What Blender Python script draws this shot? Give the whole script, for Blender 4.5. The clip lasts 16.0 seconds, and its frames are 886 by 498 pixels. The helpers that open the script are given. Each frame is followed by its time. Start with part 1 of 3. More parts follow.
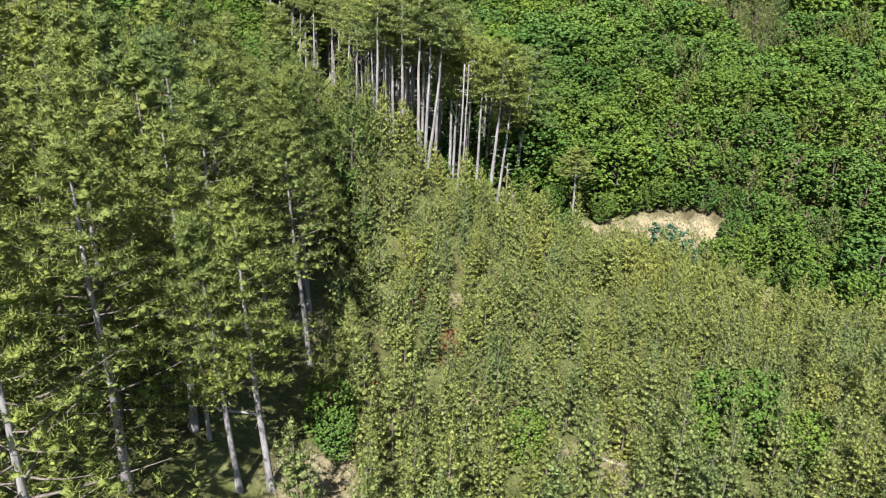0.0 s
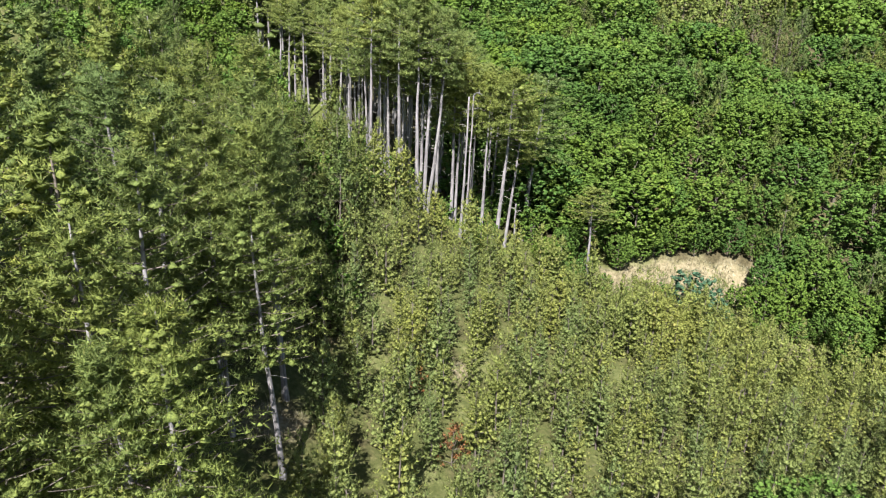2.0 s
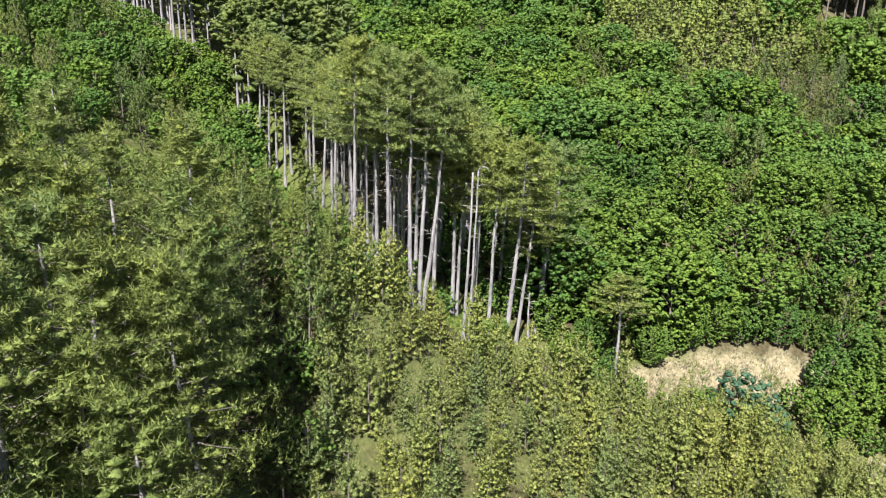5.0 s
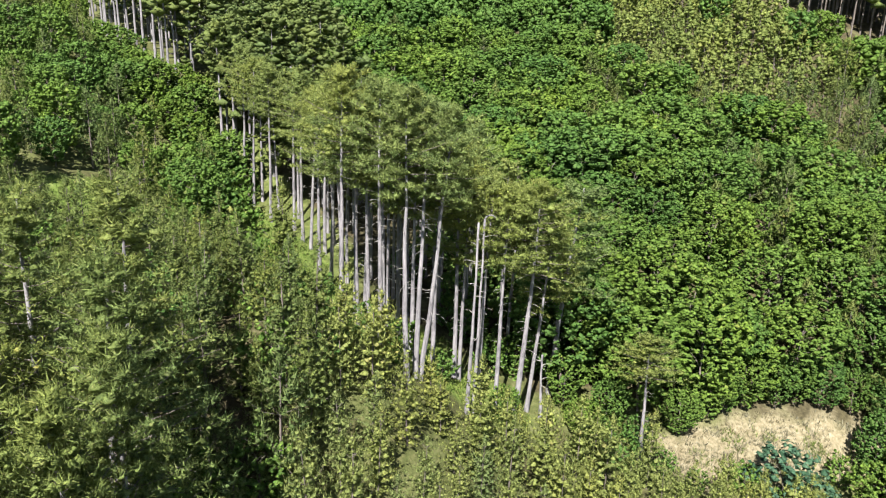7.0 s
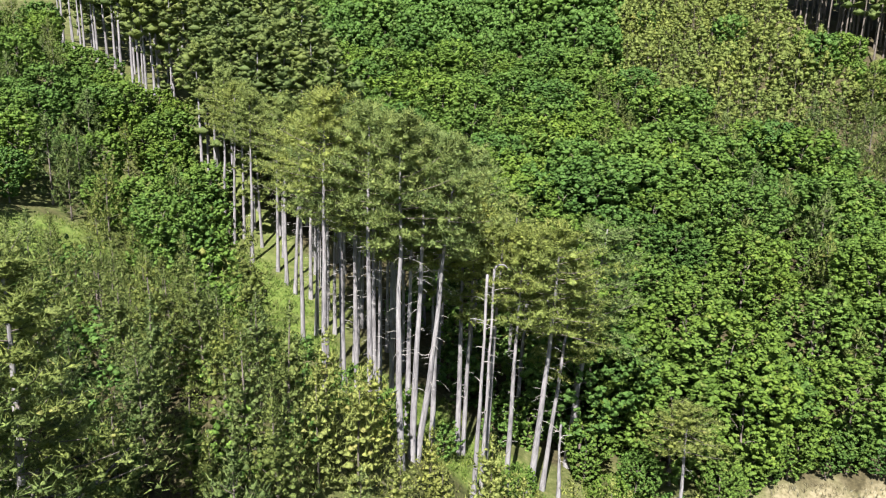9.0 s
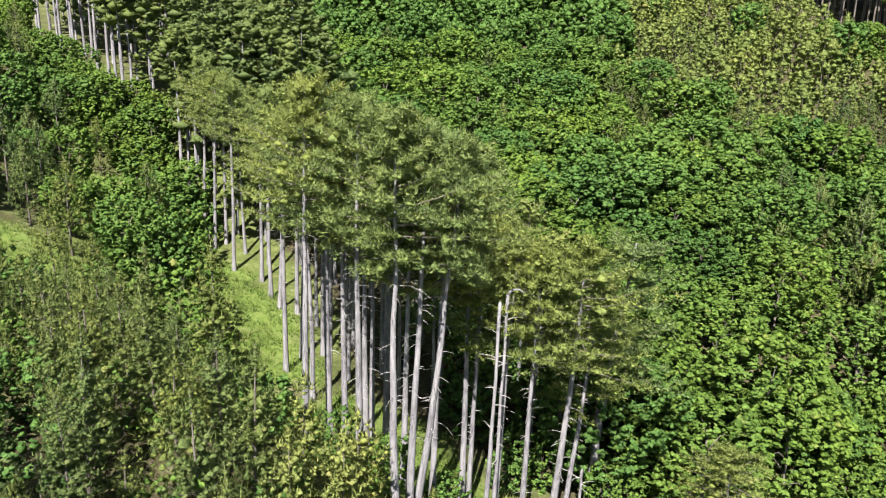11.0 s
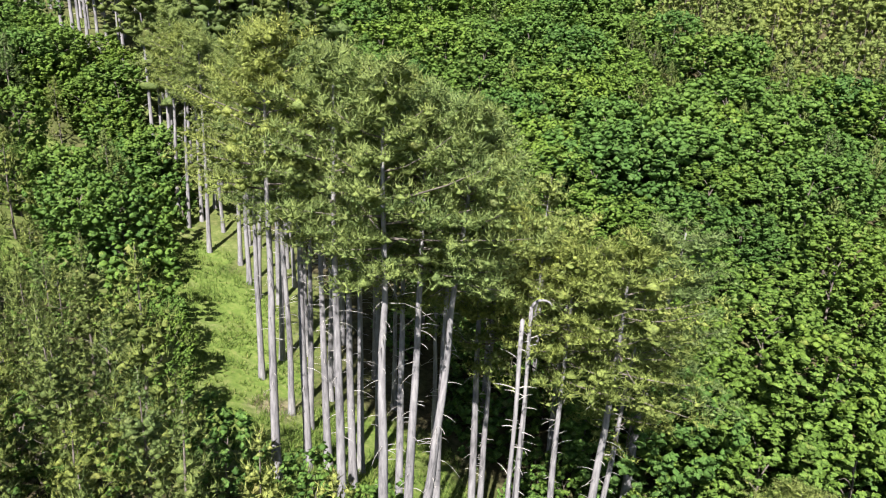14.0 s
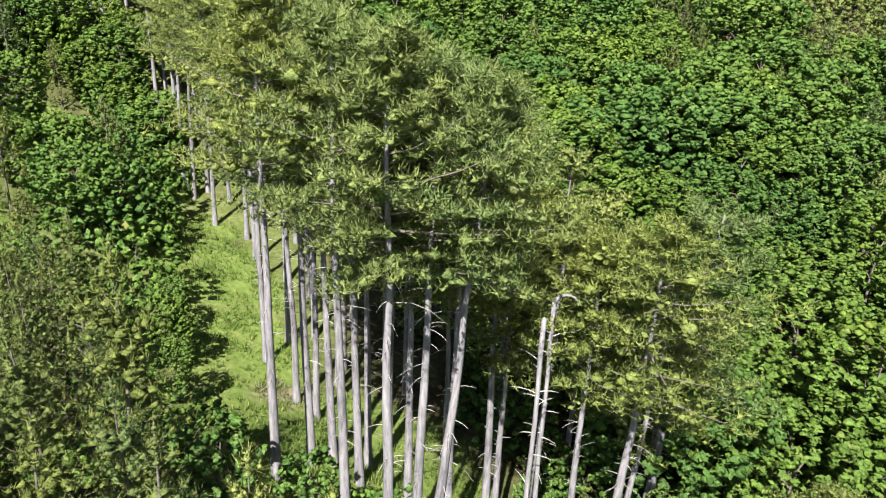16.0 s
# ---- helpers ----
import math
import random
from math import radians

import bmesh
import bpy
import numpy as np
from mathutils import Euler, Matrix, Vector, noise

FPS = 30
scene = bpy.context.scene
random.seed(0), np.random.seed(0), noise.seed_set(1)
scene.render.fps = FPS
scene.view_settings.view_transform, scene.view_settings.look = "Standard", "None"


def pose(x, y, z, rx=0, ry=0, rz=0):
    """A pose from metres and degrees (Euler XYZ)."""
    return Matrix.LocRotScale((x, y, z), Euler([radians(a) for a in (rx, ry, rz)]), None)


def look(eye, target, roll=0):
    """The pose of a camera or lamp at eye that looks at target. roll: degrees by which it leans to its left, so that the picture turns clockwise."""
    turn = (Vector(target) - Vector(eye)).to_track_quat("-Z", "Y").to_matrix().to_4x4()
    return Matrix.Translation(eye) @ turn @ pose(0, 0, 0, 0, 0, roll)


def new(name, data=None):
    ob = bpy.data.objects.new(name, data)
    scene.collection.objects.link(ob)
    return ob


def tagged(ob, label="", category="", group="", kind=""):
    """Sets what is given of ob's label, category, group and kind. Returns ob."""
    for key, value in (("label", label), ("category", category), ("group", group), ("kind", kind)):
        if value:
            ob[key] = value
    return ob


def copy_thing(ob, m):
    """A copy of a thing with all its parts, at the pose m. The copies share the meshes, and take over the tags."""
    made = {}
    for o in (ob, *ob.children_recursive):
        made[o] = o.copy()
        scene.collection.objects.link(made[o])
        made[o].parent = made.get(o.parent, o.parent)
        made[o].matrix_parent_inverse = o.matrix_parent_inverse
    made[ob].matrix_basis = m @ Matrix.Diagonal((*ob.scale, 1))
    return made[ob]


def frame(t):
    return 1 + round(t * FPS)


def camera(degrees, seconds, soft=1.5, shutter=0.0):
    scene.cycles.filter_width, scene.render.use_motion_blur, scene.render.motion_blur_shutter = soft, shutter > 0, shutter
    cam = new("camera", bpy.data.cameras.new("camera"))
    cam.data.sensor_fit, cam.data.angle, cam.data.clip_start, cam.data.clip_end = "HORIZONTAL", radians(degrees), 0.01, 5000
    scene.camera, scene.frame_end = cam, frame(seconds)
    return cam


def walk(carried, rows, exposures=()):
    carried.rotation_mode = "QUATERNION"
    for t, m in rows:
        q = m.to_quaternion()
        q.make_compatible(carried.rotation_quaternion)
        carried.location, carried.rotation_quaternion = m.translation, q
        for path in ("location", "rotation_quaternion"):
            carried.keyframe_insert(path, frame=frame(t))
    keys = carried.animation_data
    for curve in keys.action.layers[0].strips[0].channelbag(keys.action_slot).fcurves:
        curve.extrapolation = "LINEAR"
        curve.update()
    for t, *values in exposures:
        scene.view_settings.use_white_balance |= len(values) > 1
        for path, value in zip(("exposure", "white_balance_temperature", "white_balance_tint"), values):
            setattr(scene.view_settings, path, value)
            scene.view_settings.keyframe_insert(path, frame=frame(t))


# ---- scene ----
PATH = [
    (0, (1.915, -0.764, -3.719), (1.894, 1.116, -4.401), 1.7),
    (0.5, (1.842, 0.906, -3.559), (1.82, 2.789, -4.234), 1.7),
    (1, (1.76, 3.327, -3.315), (1.738, 5.21, -3.988), 1.8),
    (1.5, (1.52, 5.929, -2.975), (1.503, 7.815, -3.639), 1.9),
    (2, (1.29, 8.585, -2.786), (1.276, 10.478, -3.432), 1.9),
    (2.5, (1.092, 11.167, -2.629), (1.081, 13.066, -3.254), 1.8),
    (3, (1.046, 13.638, -2.448), (1.035, 15.543, -3.057), 1.7),
    (3.5, (1.067, 15.762, -2.324), (1.054, 17.674, -2.909), 1.5),
    (4, (1.288, 17.797, -2.11), (1.268, 19.716, -2.675), 1.4),
    (6.5, (0.967, 28.07, 0.169), (0.946, 29.997, -0.366), 1.5),
    (7, (0.955, 30.157, 0.149), (0.933, 32.089, -0.367), 1.5),
    (7.5, (0.842, 32.23, -0.03), (0.823, 34.169, -0.522), 1.5),
    (8, (0.889, 34.359, -0.122), (0.866, 36.304, -0.588), 1.4),
    (8.5, (0.894, 36.365, -0.231), (0.87, 38.315, -0.675), 1.4),
    (9, (0.609, 38.026, -0.106), (0.591, 39.976, -0.549), 1.4),
    (11.5, (0.196, 46.202, -0.35), (0.185, 48.145, -0.822), 1.6),
    (12, (0.143, 47.501, -0.493), (0.133, 49.441, -0.979), 1.6),
    (12.5, (0.082, 48.69, -0.522), (0.074, 50.625, -1.026), 1.6),
    (13, (0.03, 49.932, -0.61), (0.022, 51.862, -1.135), 1.5),
    (13.5, (0.049, 51.282, -0.741), (0.038, 53.206, -1.284), 1.5),
    (14, (0.003, 52.573, -0.672), (-0.008, 54.49, -1.239), 1.6),
    (14.5, (-0.015, 53.747, -0.696), (-0.027, 55.656, -1.294), 1.6),
    (15, (-0.043, 54.866, -0.653), (-0.055, 56.764, -1.283), 1.6),
    (15.5, (-0.001, 55.274, -0.611), (-0.015, 57.161, -1.273), 1.6),
    (16, (0.078, 55.385, -0.634), (0.022, 57.269, -1.303), 1.5),
]
cam = camera(66.0, 16.0, soft=1.1)
walk(cam, [(t, look(eye, target, roll)) for t, eye, target, roll in PATH])

# ---- world and sun ----
SUN_AZ, SUN_EL = radians(191), radians(49)      # where the sun stands: compass from +y towards +x, and height
to_sun = Vector((math.sin(SUN_AZ) * math.cos(SUN_EL), math.cos(SUN_AZ) * math.cos(SUN_EL), math.sin(SUN_EL)))
world = bpy.data.worlds.new("world")
scene.world = world
world.use_nodes = True
wn = world.node_tree
sky = wn.nodes.new("ShaderNodeTexSky")
sky.sky_type, sky.sun_disc = "NISHITA", False
sky.sun_elevation, sky.sun_rotation = SUN_EL, SUN_AZ
wn.nodes["Background"].inputs["Strength"].default_value = 0.05
wn.links.new(sky.outputs["Color"], wn.nodes["Background"].inputs["Color"])
sun = new("sun", bpy.data.lights.new("sun", "SUN"))
sun.data.energy, sun.data.angle, sun.data.color = 5.3, radians(0.55), (1.0, 0.95, 0.9)
sun.matrix_world = look((0, 0, 80), Vector((0, 0, 80)) - to_sun)
scene.view_settings.exposure = 1.68


# ---- materials ----
def mat_new(name):
    m = bpy.data.materials.new(name)
    m.use_nodes = True
    nt = m.node_tree
    return m, nt, nt.nodes["Principled BSDF"]


def node(nt, kind, **settings):
    n = nt.nodes.new(kind)
    for key, value in settings.items():
        n.inputs[key].default_value = value
    return n


def ramp(nt, fac, stops):
    r = nt.nodes.new("ShaderNodeValToRGB")
    while len(r.color_ramp.elements) < len(stops):
        r.color_ramp.elements.new(0.5)
    for e, (p, c) in zip(r.color_ramp.elements, stops):
        e.position, e.color = p, (*c, 1)
    nt.links.new(fac, r.inputs["Fac"])
    return r.outputs["Color"]


def foliage(name, dark, mid, light, old, translucent=0.3, patch=0.12, rough=0.6, fine=20.0, deep=0.32, gloss=0.2, vary=1.0):
    """Leaves or needles: colour varies from tuft to tuft, from tree to tree and in patches of some metres; fine grain
    as of needles or leaves, with the shade of the gaps between them put into the colour.
    """
    m, nt, bsdf = mat_new(name)
    geo = nt.nodes.new("ShaderNodeNewGeometry")
    info = nt.nodes.new("ShaderNodeObjectInfo")
    noise_n = node(nt, "ShaderNodeTexNoise", Scale=patch, Detail=3.0)
    nt.links.new(geo.outputs["Position"], noise_n.inputs["Vector"])
    leafwise = ramp(nt, geo.outputs["Random Per Island"], [(0.0, dark), (0.5, mid), (0.93, light), (1.0, old)])
    patchwise = ramp(nt, noise_n.outputs["Fac"], [(0.3, (0.8, 0.85, 0.88)), (0.5, (1, 1, 1)), (0.7, (1.14, 1.07, 0.95))])
    treewise = ramp(nt, info.outputs["Random"], [(0.0, (1 - 0.2 * vary, 1 - 0.1 * vary, 1 + 0.02 * vary)), (0.5, (1, 1, 1)), (1.0, (1 + 0.08 * vary, 1 + 0.05 * vary, 1 - 0.08 * vary))])
    grain = node(nt, "ShaderNodeTexNoise", Scale=fine * 0.28, Detail=2.0, Roughness=0.6)
    needle_n = node(nt, "ShaderNodeTexNoise", Scale=fine, Detail=2.0, Roughness=0.7)
    for n in (grain, needle_n):
        nt.links.new(geo.outputs["Position"], n.inputs["Vector"])
    grainwise = ramp(nt, grain.outputs["Fac"], [(0.34, (1 - deep, 1 - deep * 0.9, 1 - deep * 0.9)), (0.5, (1, 1, 1)), (0.68, (1.28, 1.24, 1.15))])
    finewise = ramp(nt, needle_n.outputs["Fac"], [(0.34, (1 - deep * 1.1, 1 - deep, 1 - deep)), (0.5, (1, 1, 1)), (0.66, (1.3, 1.28, 1.25))])
    bump = node(nt, "ShaderNodeBump", Strength=0.6, Distance=0.06)
    nt.links.new(needle_n.outputs["Fac"], bump.inputs["Height"])
    nt.links.new(bump.outputs["Normal"], bsdf.inputs["Normal"])
    col = leafwise
    for other in (patchwise, treewise, grainwise, finewise):
        mix = nt.nodes.new("ShaderNodeMix")
        mix.data_type, mix.blend_type = "RGBA", "MULTIPLY"
        mix.inputs["Factor"].default_value = 1.0
        nt.links.new(col, mix.inputs["A"])
        nt.links.new(other, mix.inputs["B"])
        col = mix.outputs["Result"]
    nt.links.new(col, bsdf.inputs["Base Color"])
    bsdf.inputs["Roughness"].default_value = rough
    bsdf.inputs["Specular IOR Level"].default_value = gloss
    tr = nt.nodes.new("ShaderNodeBsdfTranslucent")
    nt.links.new(col, tr.inputs["Color"])
    shader = nt.nodes.new("ShaderNodeMixShader")
    shader.inputs["Fac"].default_value = translucent
    nt.links.new(bsdf.outputs["BSDF"], shader.inputs[1])
    nt.links.new(tr.outputs["BSDF"], shader.inputs[2])
    nt.links.new(shader.outputs["Shader"], nt.nodes["Material Output"].inputs["Surface"])
    return m


def bark(name, stops, scale=(9, 9, 1.6), bump=0.5):
    m, nt, bsdf = mat_new(name)
    tc = nt.nodes.new("ShaderNodeTexCoord")
    mp = nt.nodes.new("ShaderNodeMapping")
    mp.inputs["Scale"].default_value = scale
    nt.links.new(tc.outputs["Object"], mp.inputs["Vector"])
    n1 = node(nt, "ShaderNodeTexNoise", Scale=1.0, Detail=6.0, Roughness=0.65)
    n2 = node(nt, "ShaderNodeTexNoise", Scale=0.18, Detail=2.0)
    nt.links.new(mp.outputs["Vector"], n1.inputs["Vector"])
    nt.links.new(mp.outputs["Vector"], n2.inputs["Vector"])
    add = nt.nodes.new("ShaderNodeMath")
    add.operation = "MULTIPLY_ADD"
    nt.links.new(n2.outputs["Fac"], add.inputs[0])
    add.inputs[1].default_value = 0.6
    nt.links.new(n1.outputs["Fac"], add.inputs[2])
    sub = nt.nodes.new("ShaderNodeMath")
    sub.operation = "SUBTRACT"
    nt.links.new(add.outputs[0], sub.inputs[0])
    sub.inputs[1].default_value = 0.3
    nt.links.new(ramp(nt, sub.outputs[0], stops), bsdf.inputs["Base Color"])
    b = node(nt, "ShaderNodeBump", Strength=bump, Distance=0.03)
    nt.links.new(n1.outputs["Fac"], b.inputs["Height"])
    nt.links.new(b.outputs["Normal"], bsdf.inputs["Normal"])
    bsdf.inputs["Roughness"].default_value = 0.9
    bsdf.inputs["Specular IOR Level"].default_value = 0.2
    return m


NEEDLE = foliage("pine_needles", (0.188, 0.23, 0.064), (0.228, 0.28, 0.08), (0.262, 0.314, 0.096), (0.285, 0.3, 0.106), 0.42, fine=26.0, deep=0.42)
NEEDLE_OLD = foliage("dense_pine_needles", (0.14, 0.184, 0.052), (0.178, 0.228, 0.065), (0.212, 0.262, 0.078), (0.235, 0.25, 0.084), 0.42, fine=26.0, deep=0.42)
# NEEDLE_MID, also on the ridge and upper pines: darker and greener than NEEDLE
NEEDLE_MID = foliage("half_grown_and_ridge_needles", (0.105, 0.142, 0.04), (0.132, 0.172, 0.049), (0.16, 0.2, 0.06), (0.19, 0.19, 0.068), 0.36, fine=26.0, deep=0.4)
NEEDLE_YOUNG = foliage("young_pine_needles", (0.184, 0.22, 0.07), (0.222, 0.264, 0.084), (0.258, 0.302, 0.1), (0.285, 0.28, 0.112), 0.42, fine=26.0, deep=0.42)
LEAF = foliage("broad_leaves", (0.07, 0.12, 0.022), (0.099, 0.174, 0.031), (0.13, 0.212, 0.041), (0.155, 0.205, 0.052), 0.36, 0.09, vary=1.3)
LEAF_DULL = foliage("shrub_leaves", (0.045, 0.095, 0.018), (0.085, 0.16, 0.03), (0.13, 0.21, 0.045), (0.18, 0.2, 0.07), 0.3, 0.2)
LEAF_BLUE = foliage("bluish_leaves", (0.03, 0.07, 0.035), (0.055, 0.115, 0.06), (0.09, 0.16, 0.09), (0.12, 0.16, 0.09), 0.25, 0.2)
GRASS = foliage("green_grass", (0.07, 0.115, 0.022), (0.125, 0.185, 0.036), (0.18, 0.24, 0.055), (0.28, 0.26, 0.11), 0.3, 0.35)
HAY = foliage("dry_grass", (0.11, 0.095, 0.055), (0.205, 0.178, 0.11), (0.29, 0.26, 0.18), (0.12, 0.14, 0.045), 0.25, 0.5)
RUST = foliage("dead_needles", (0.13, 0.06, 0.025), (0.24, 0.10, 0.04), (0.32, 0.15, 0.06), (0.18, 0.12, 0.06), 0.2)
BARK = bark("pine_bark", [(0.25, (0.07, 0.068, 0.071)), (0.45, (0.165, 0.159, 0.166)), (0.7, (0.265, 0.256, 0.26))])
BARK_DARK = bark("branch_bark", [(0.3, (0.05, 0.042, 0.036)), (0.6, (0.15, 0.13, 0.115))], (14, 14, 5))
DEADWOOD = bark("weathered_wood", [(0.3, (0.16, 0.15, 0.14)), (0.6, (0.38, 0.36, 0.34))], (20, 20, 4))


# ---- the lie of the land ----
def soft(v, s):
    return s * np.log1p(np.exp(np.clip(v / s, -40, 40))) + np.where(v / s > 40, v - 40 * s, 0)


KNOLLS = ((-7, 72, 12, 5.4), (-9, 70, 10, 2.0), (-22, 111, 14, -5.0), (42, 77, 12, -2.5), (22, 108, 16, 3.9),
          (46, 97, 10, 4.9), (-62, 130, 16, 5.0), (62, 154, 18, 4.0),
          (-4, 72, 22, 1.9), (-20, 107, 10, 0.7), (-38, 118, 10, -2.9), (41, 77, 9, -1.9), (9, 85, 7, 0.5))


def land(x, y):
    """Height of the hillside: a shelf that falls to the right, then a slope that climbs away."""
    x, y = np.asarray(x, float), np.asarray(y, float)
    u, s1, s2 = 40 * np.tanh(x / 40), soft(y - 75, 8), soft(y - 115, 12)
    level = np.maximum(y, -60) - 60
    z = -30.128 - 0.324 * u - 0.017 * level + 0.341 * s1 + 0.088 * s2
    z = z + 0.193 * u * u / 40 + 0.316 * u * np.minimum(s1, 160) / 40 - 0.116 * u * np.minimum(level, 300) / 40
    for a, b, w, h in KNOLLS:
        z = z + h * np.exp(-((x - a) ** 2 + (y - b) ** 2) / (w * w))
    z = z - 0.4 * soft(y - 420, 60)
    return z


def height(x, y):
    return float(land(x, y))


def inside(x, y, poly):
    """Whether points lie in a polygon in plan."""
    x, y = np.asarray(x, float), np.asarray(y, float)
    res = np.zeros(x.shape, bool)
    for (x0, y0), (x1, y1) in zip(poly, poly[1:] + poly[:1]):
        cross = ((y0 > y) != (y1 > y)) & (x < (x1 - x0) * (y - y0) / (y1 - y0 + 1e-12) + x0)
        res ^= cross
    return res


def scatter(poly, gap, seed, clear=(), count=100000):
    """Random places in a polygon, each at least gap from the others and outside the discs in clear."""
    rng = np.random.default_rng(seed)
    xs, ys = [p[0] for p in poly], [p[1] for p in poly]
    area = (max(xs) - min(xs)) * (max(ys) - min(ys))
    n = int(area / gap ** 2 * 9)
    cx, cy = rng.uniform(min(xs), max(xs), n), rng.uniform(min(ys), max(ys), n)
    ok = inside(cx, cy, poly)
    cells, out = {}, []
    for x, y in zip(cx[ok], cy[ok]):
        if any((x - a) ** 2 + (y - b) ** 2 < r * r for a, b, r in clear):
            continue
        i, j = int(x // gap), int(y // gap)
        near = (q for di in (-1, 0, 1) for dj in (-1, 0, 1) for q in cells.get((i + di, j + dj), ()))
        if any((x - a) ** 2 + (y - b) ** 2 < gap * gap for a, b in near):
            continue
        cells.setdefault((i, j), []).append((x, y))
        out.append((x, y))
        if len(out) >= count:
            break
    return out


# ---- mesh tools ----
def mesh_of(name, verts, tris, material, smooth=False, normals=None):
    """A triangle mesh from arrays; soft foliage brings its own normals."""
    verts, tris = np.asarray(verts, np.float32), np.asarray(tris, np.int32)
    me = bpy.data.meshes.new(name)
    me.vertices.add(len(verts))
    me.vertices.foreach_set("co", verts.ravel())
    me.loops.add(tris.size)
    me.loops.foreach_set("vertex_index", tris.ravel())
    me.polygons.add(len(tris))
    me.polygons.foreach_set("loop_start", np.arange(0, tris.size, 3, dtype=np.int32))
    me.polygons.foreach_set("use_smooth", np.full(len(tris), smooth))
    me.materials.append(material)
    me.update(calc_edges=True)
    if normals is not None:
        me.normals_split_custom_set_from_vertices(np.asarray(normals, np.float32))
    return me


def tube(points, radii, sides):
    """A tapering tube along points, closed at the tip."""
    pts, radii = np.asarray(points, float), np.asarray(radii, float)
    n = len(pts)
    way = np.gradient(pts, axis=0)
    way /= np.linalg.norm(way, axis=1)[:, None] + 1e-9
    ref = np.where(np.abs(way[:, 2:3]) > 0.9, [[1.0, 0, 0]], [[0, 0, 1.0]])
    a = np.cross(way, ref)
    a /= np.linalg.norm(a, axis=1)[:, None] + 1e-9
    b = np.cross(way, a)
    ang = np.linspace(0, 2 * np.pi, sides, endpoint=False)
    ring = pts[:, None] + radii[:, None, None] * (np.cos(ang)[None, :, None] * a[:, None] + np.sin(ang)[None, :, None] * b[:, None])
    verts = ring.reshape(-1, 3)
    i = np.arange(n - 1)[:, None] * sides
    j = np.arange(sides)[None]
    k = (np.arange(sides) + 1) % sides
    q = np.stack([i + j, i + k[None], i + sides + k[None], i + sides + j], -1).reshape(-1, 4)
    tris = np.concatenate([q[:, [0, 2, 1]], q[:, [0, 3, 2]]])
    tip = len(verts)
    verts = np.concatenate([verts, pts[-1:] + way[-1:] * radii[-1]])
    last = (n - 1) * sides
    cap = np.stack([last + np.arange(sides), np.full(sides, tip), last + k], -1)
    return verts, np.concatenate([tris, cap])


def join(pieces):
    verts, tris, base = [], [], 0
    for piece in pieces:
        verts.append(piece[0])
        tris.append(np.asarray(piece[1]) + base)
        base += len(piece[0])
    if len(pieces[0]) == 3:
        return np.concatenate(verts), np.concatenate(tris), np.concatenate([piece[2] for piece in pieces])
    return np.concatenate(verts), np.concatenate(tris)


def outward(verts, tris, normals):
    """Turns each face to the side its normals point to."""
    a, b, c = verts[tris[:, 0]], verts[tris[:, 1]], verts[tris[:, 2]]
    away = np.einsum("ij,ij->i", np.cross(b - a, c - a), normals[tris].mean(1)) < 0
    tris[away] = tris[away][:, [0, 2, 1]]
    return verts, tris, normals


def unit(v):
    return v / (np.linalg.norm(v, axis=-1, keepdims=True) + 1e-9)


def blades(rng, places, ways, count, length, width, spread):
    """Tufts of needles: at each place count slim triangles that fan out about a way."""
    p = np.repeat(places, count, 0)
    d = unit(np.repeat(unit(ways), count, 0) + spread * rng.normal(size=p.shape))
    side = unit(np.cross(d, [0.0, 0.0, 1.0]) + 0.45 * rng.normal(size=p.shape))
    ln = length * rng.uniform(0.65, 1.2, (len(p), 1))
    w = width * rng.uniform(0.7, 1.25, (len(p), 1)) / 2
    mid = p + d * ln * 0.35
    v = np.stack([mid - side * w, mid + side * w, p + d * ln], 1)
    v[:, 0] -= d * ln * 0.33
    verts = v.reshape(-1, 3)
    tris = np.arange(len(verts)).reshape(-1, 3)
    return verts, tris


def puffs(rng, places, wide, high, count, length, width, upright=0.35):
    """Needle tufts: from each flattened tuft slim needles stand out and up, like the bristles of a brush."""
    p = np.repeat(places, count, 0)
    size = np.repeat(rng.uniform(0.75, 1.25, (len(places), 1)), count, 0)
    u = unit(rng.normal(size=p.shape) + [0, 0, 0.45])
    at = p + u * [wide, wide, high] * size * rng.uniform(0.45, 0.85, (len(p), 1))
    d = unit(0.55 * unit(np.cross(u, rng.normal(size=p.shape))) + 0.75 * u + [0, 0, upright])
    side = unit(np.cross(u, d) + 0.25 * rng.normal(size=p.shape))
    ln = length * rng.uniform(0.6, 1.3, (len(p), 1))
    w = width * rng.uniform(0.6, 1.3, (len(p), 1)) / 2
    v = np.stack([at - d * ln * 0.2 - side * w, at - d * ln * 0.2 + side * w, at + d * ln * 0.8], 1)
    verts = v.reshape(-1, 3)
    n = unit(u / [1.0, 1.0, high / wide] + [0, 0, 0.15] + 0.3 * rng.normal(size=p.shape))
    return outward(verts, np.arange(len(verts)).reshape(-1, 3), np.repeat(n, 3, 0))


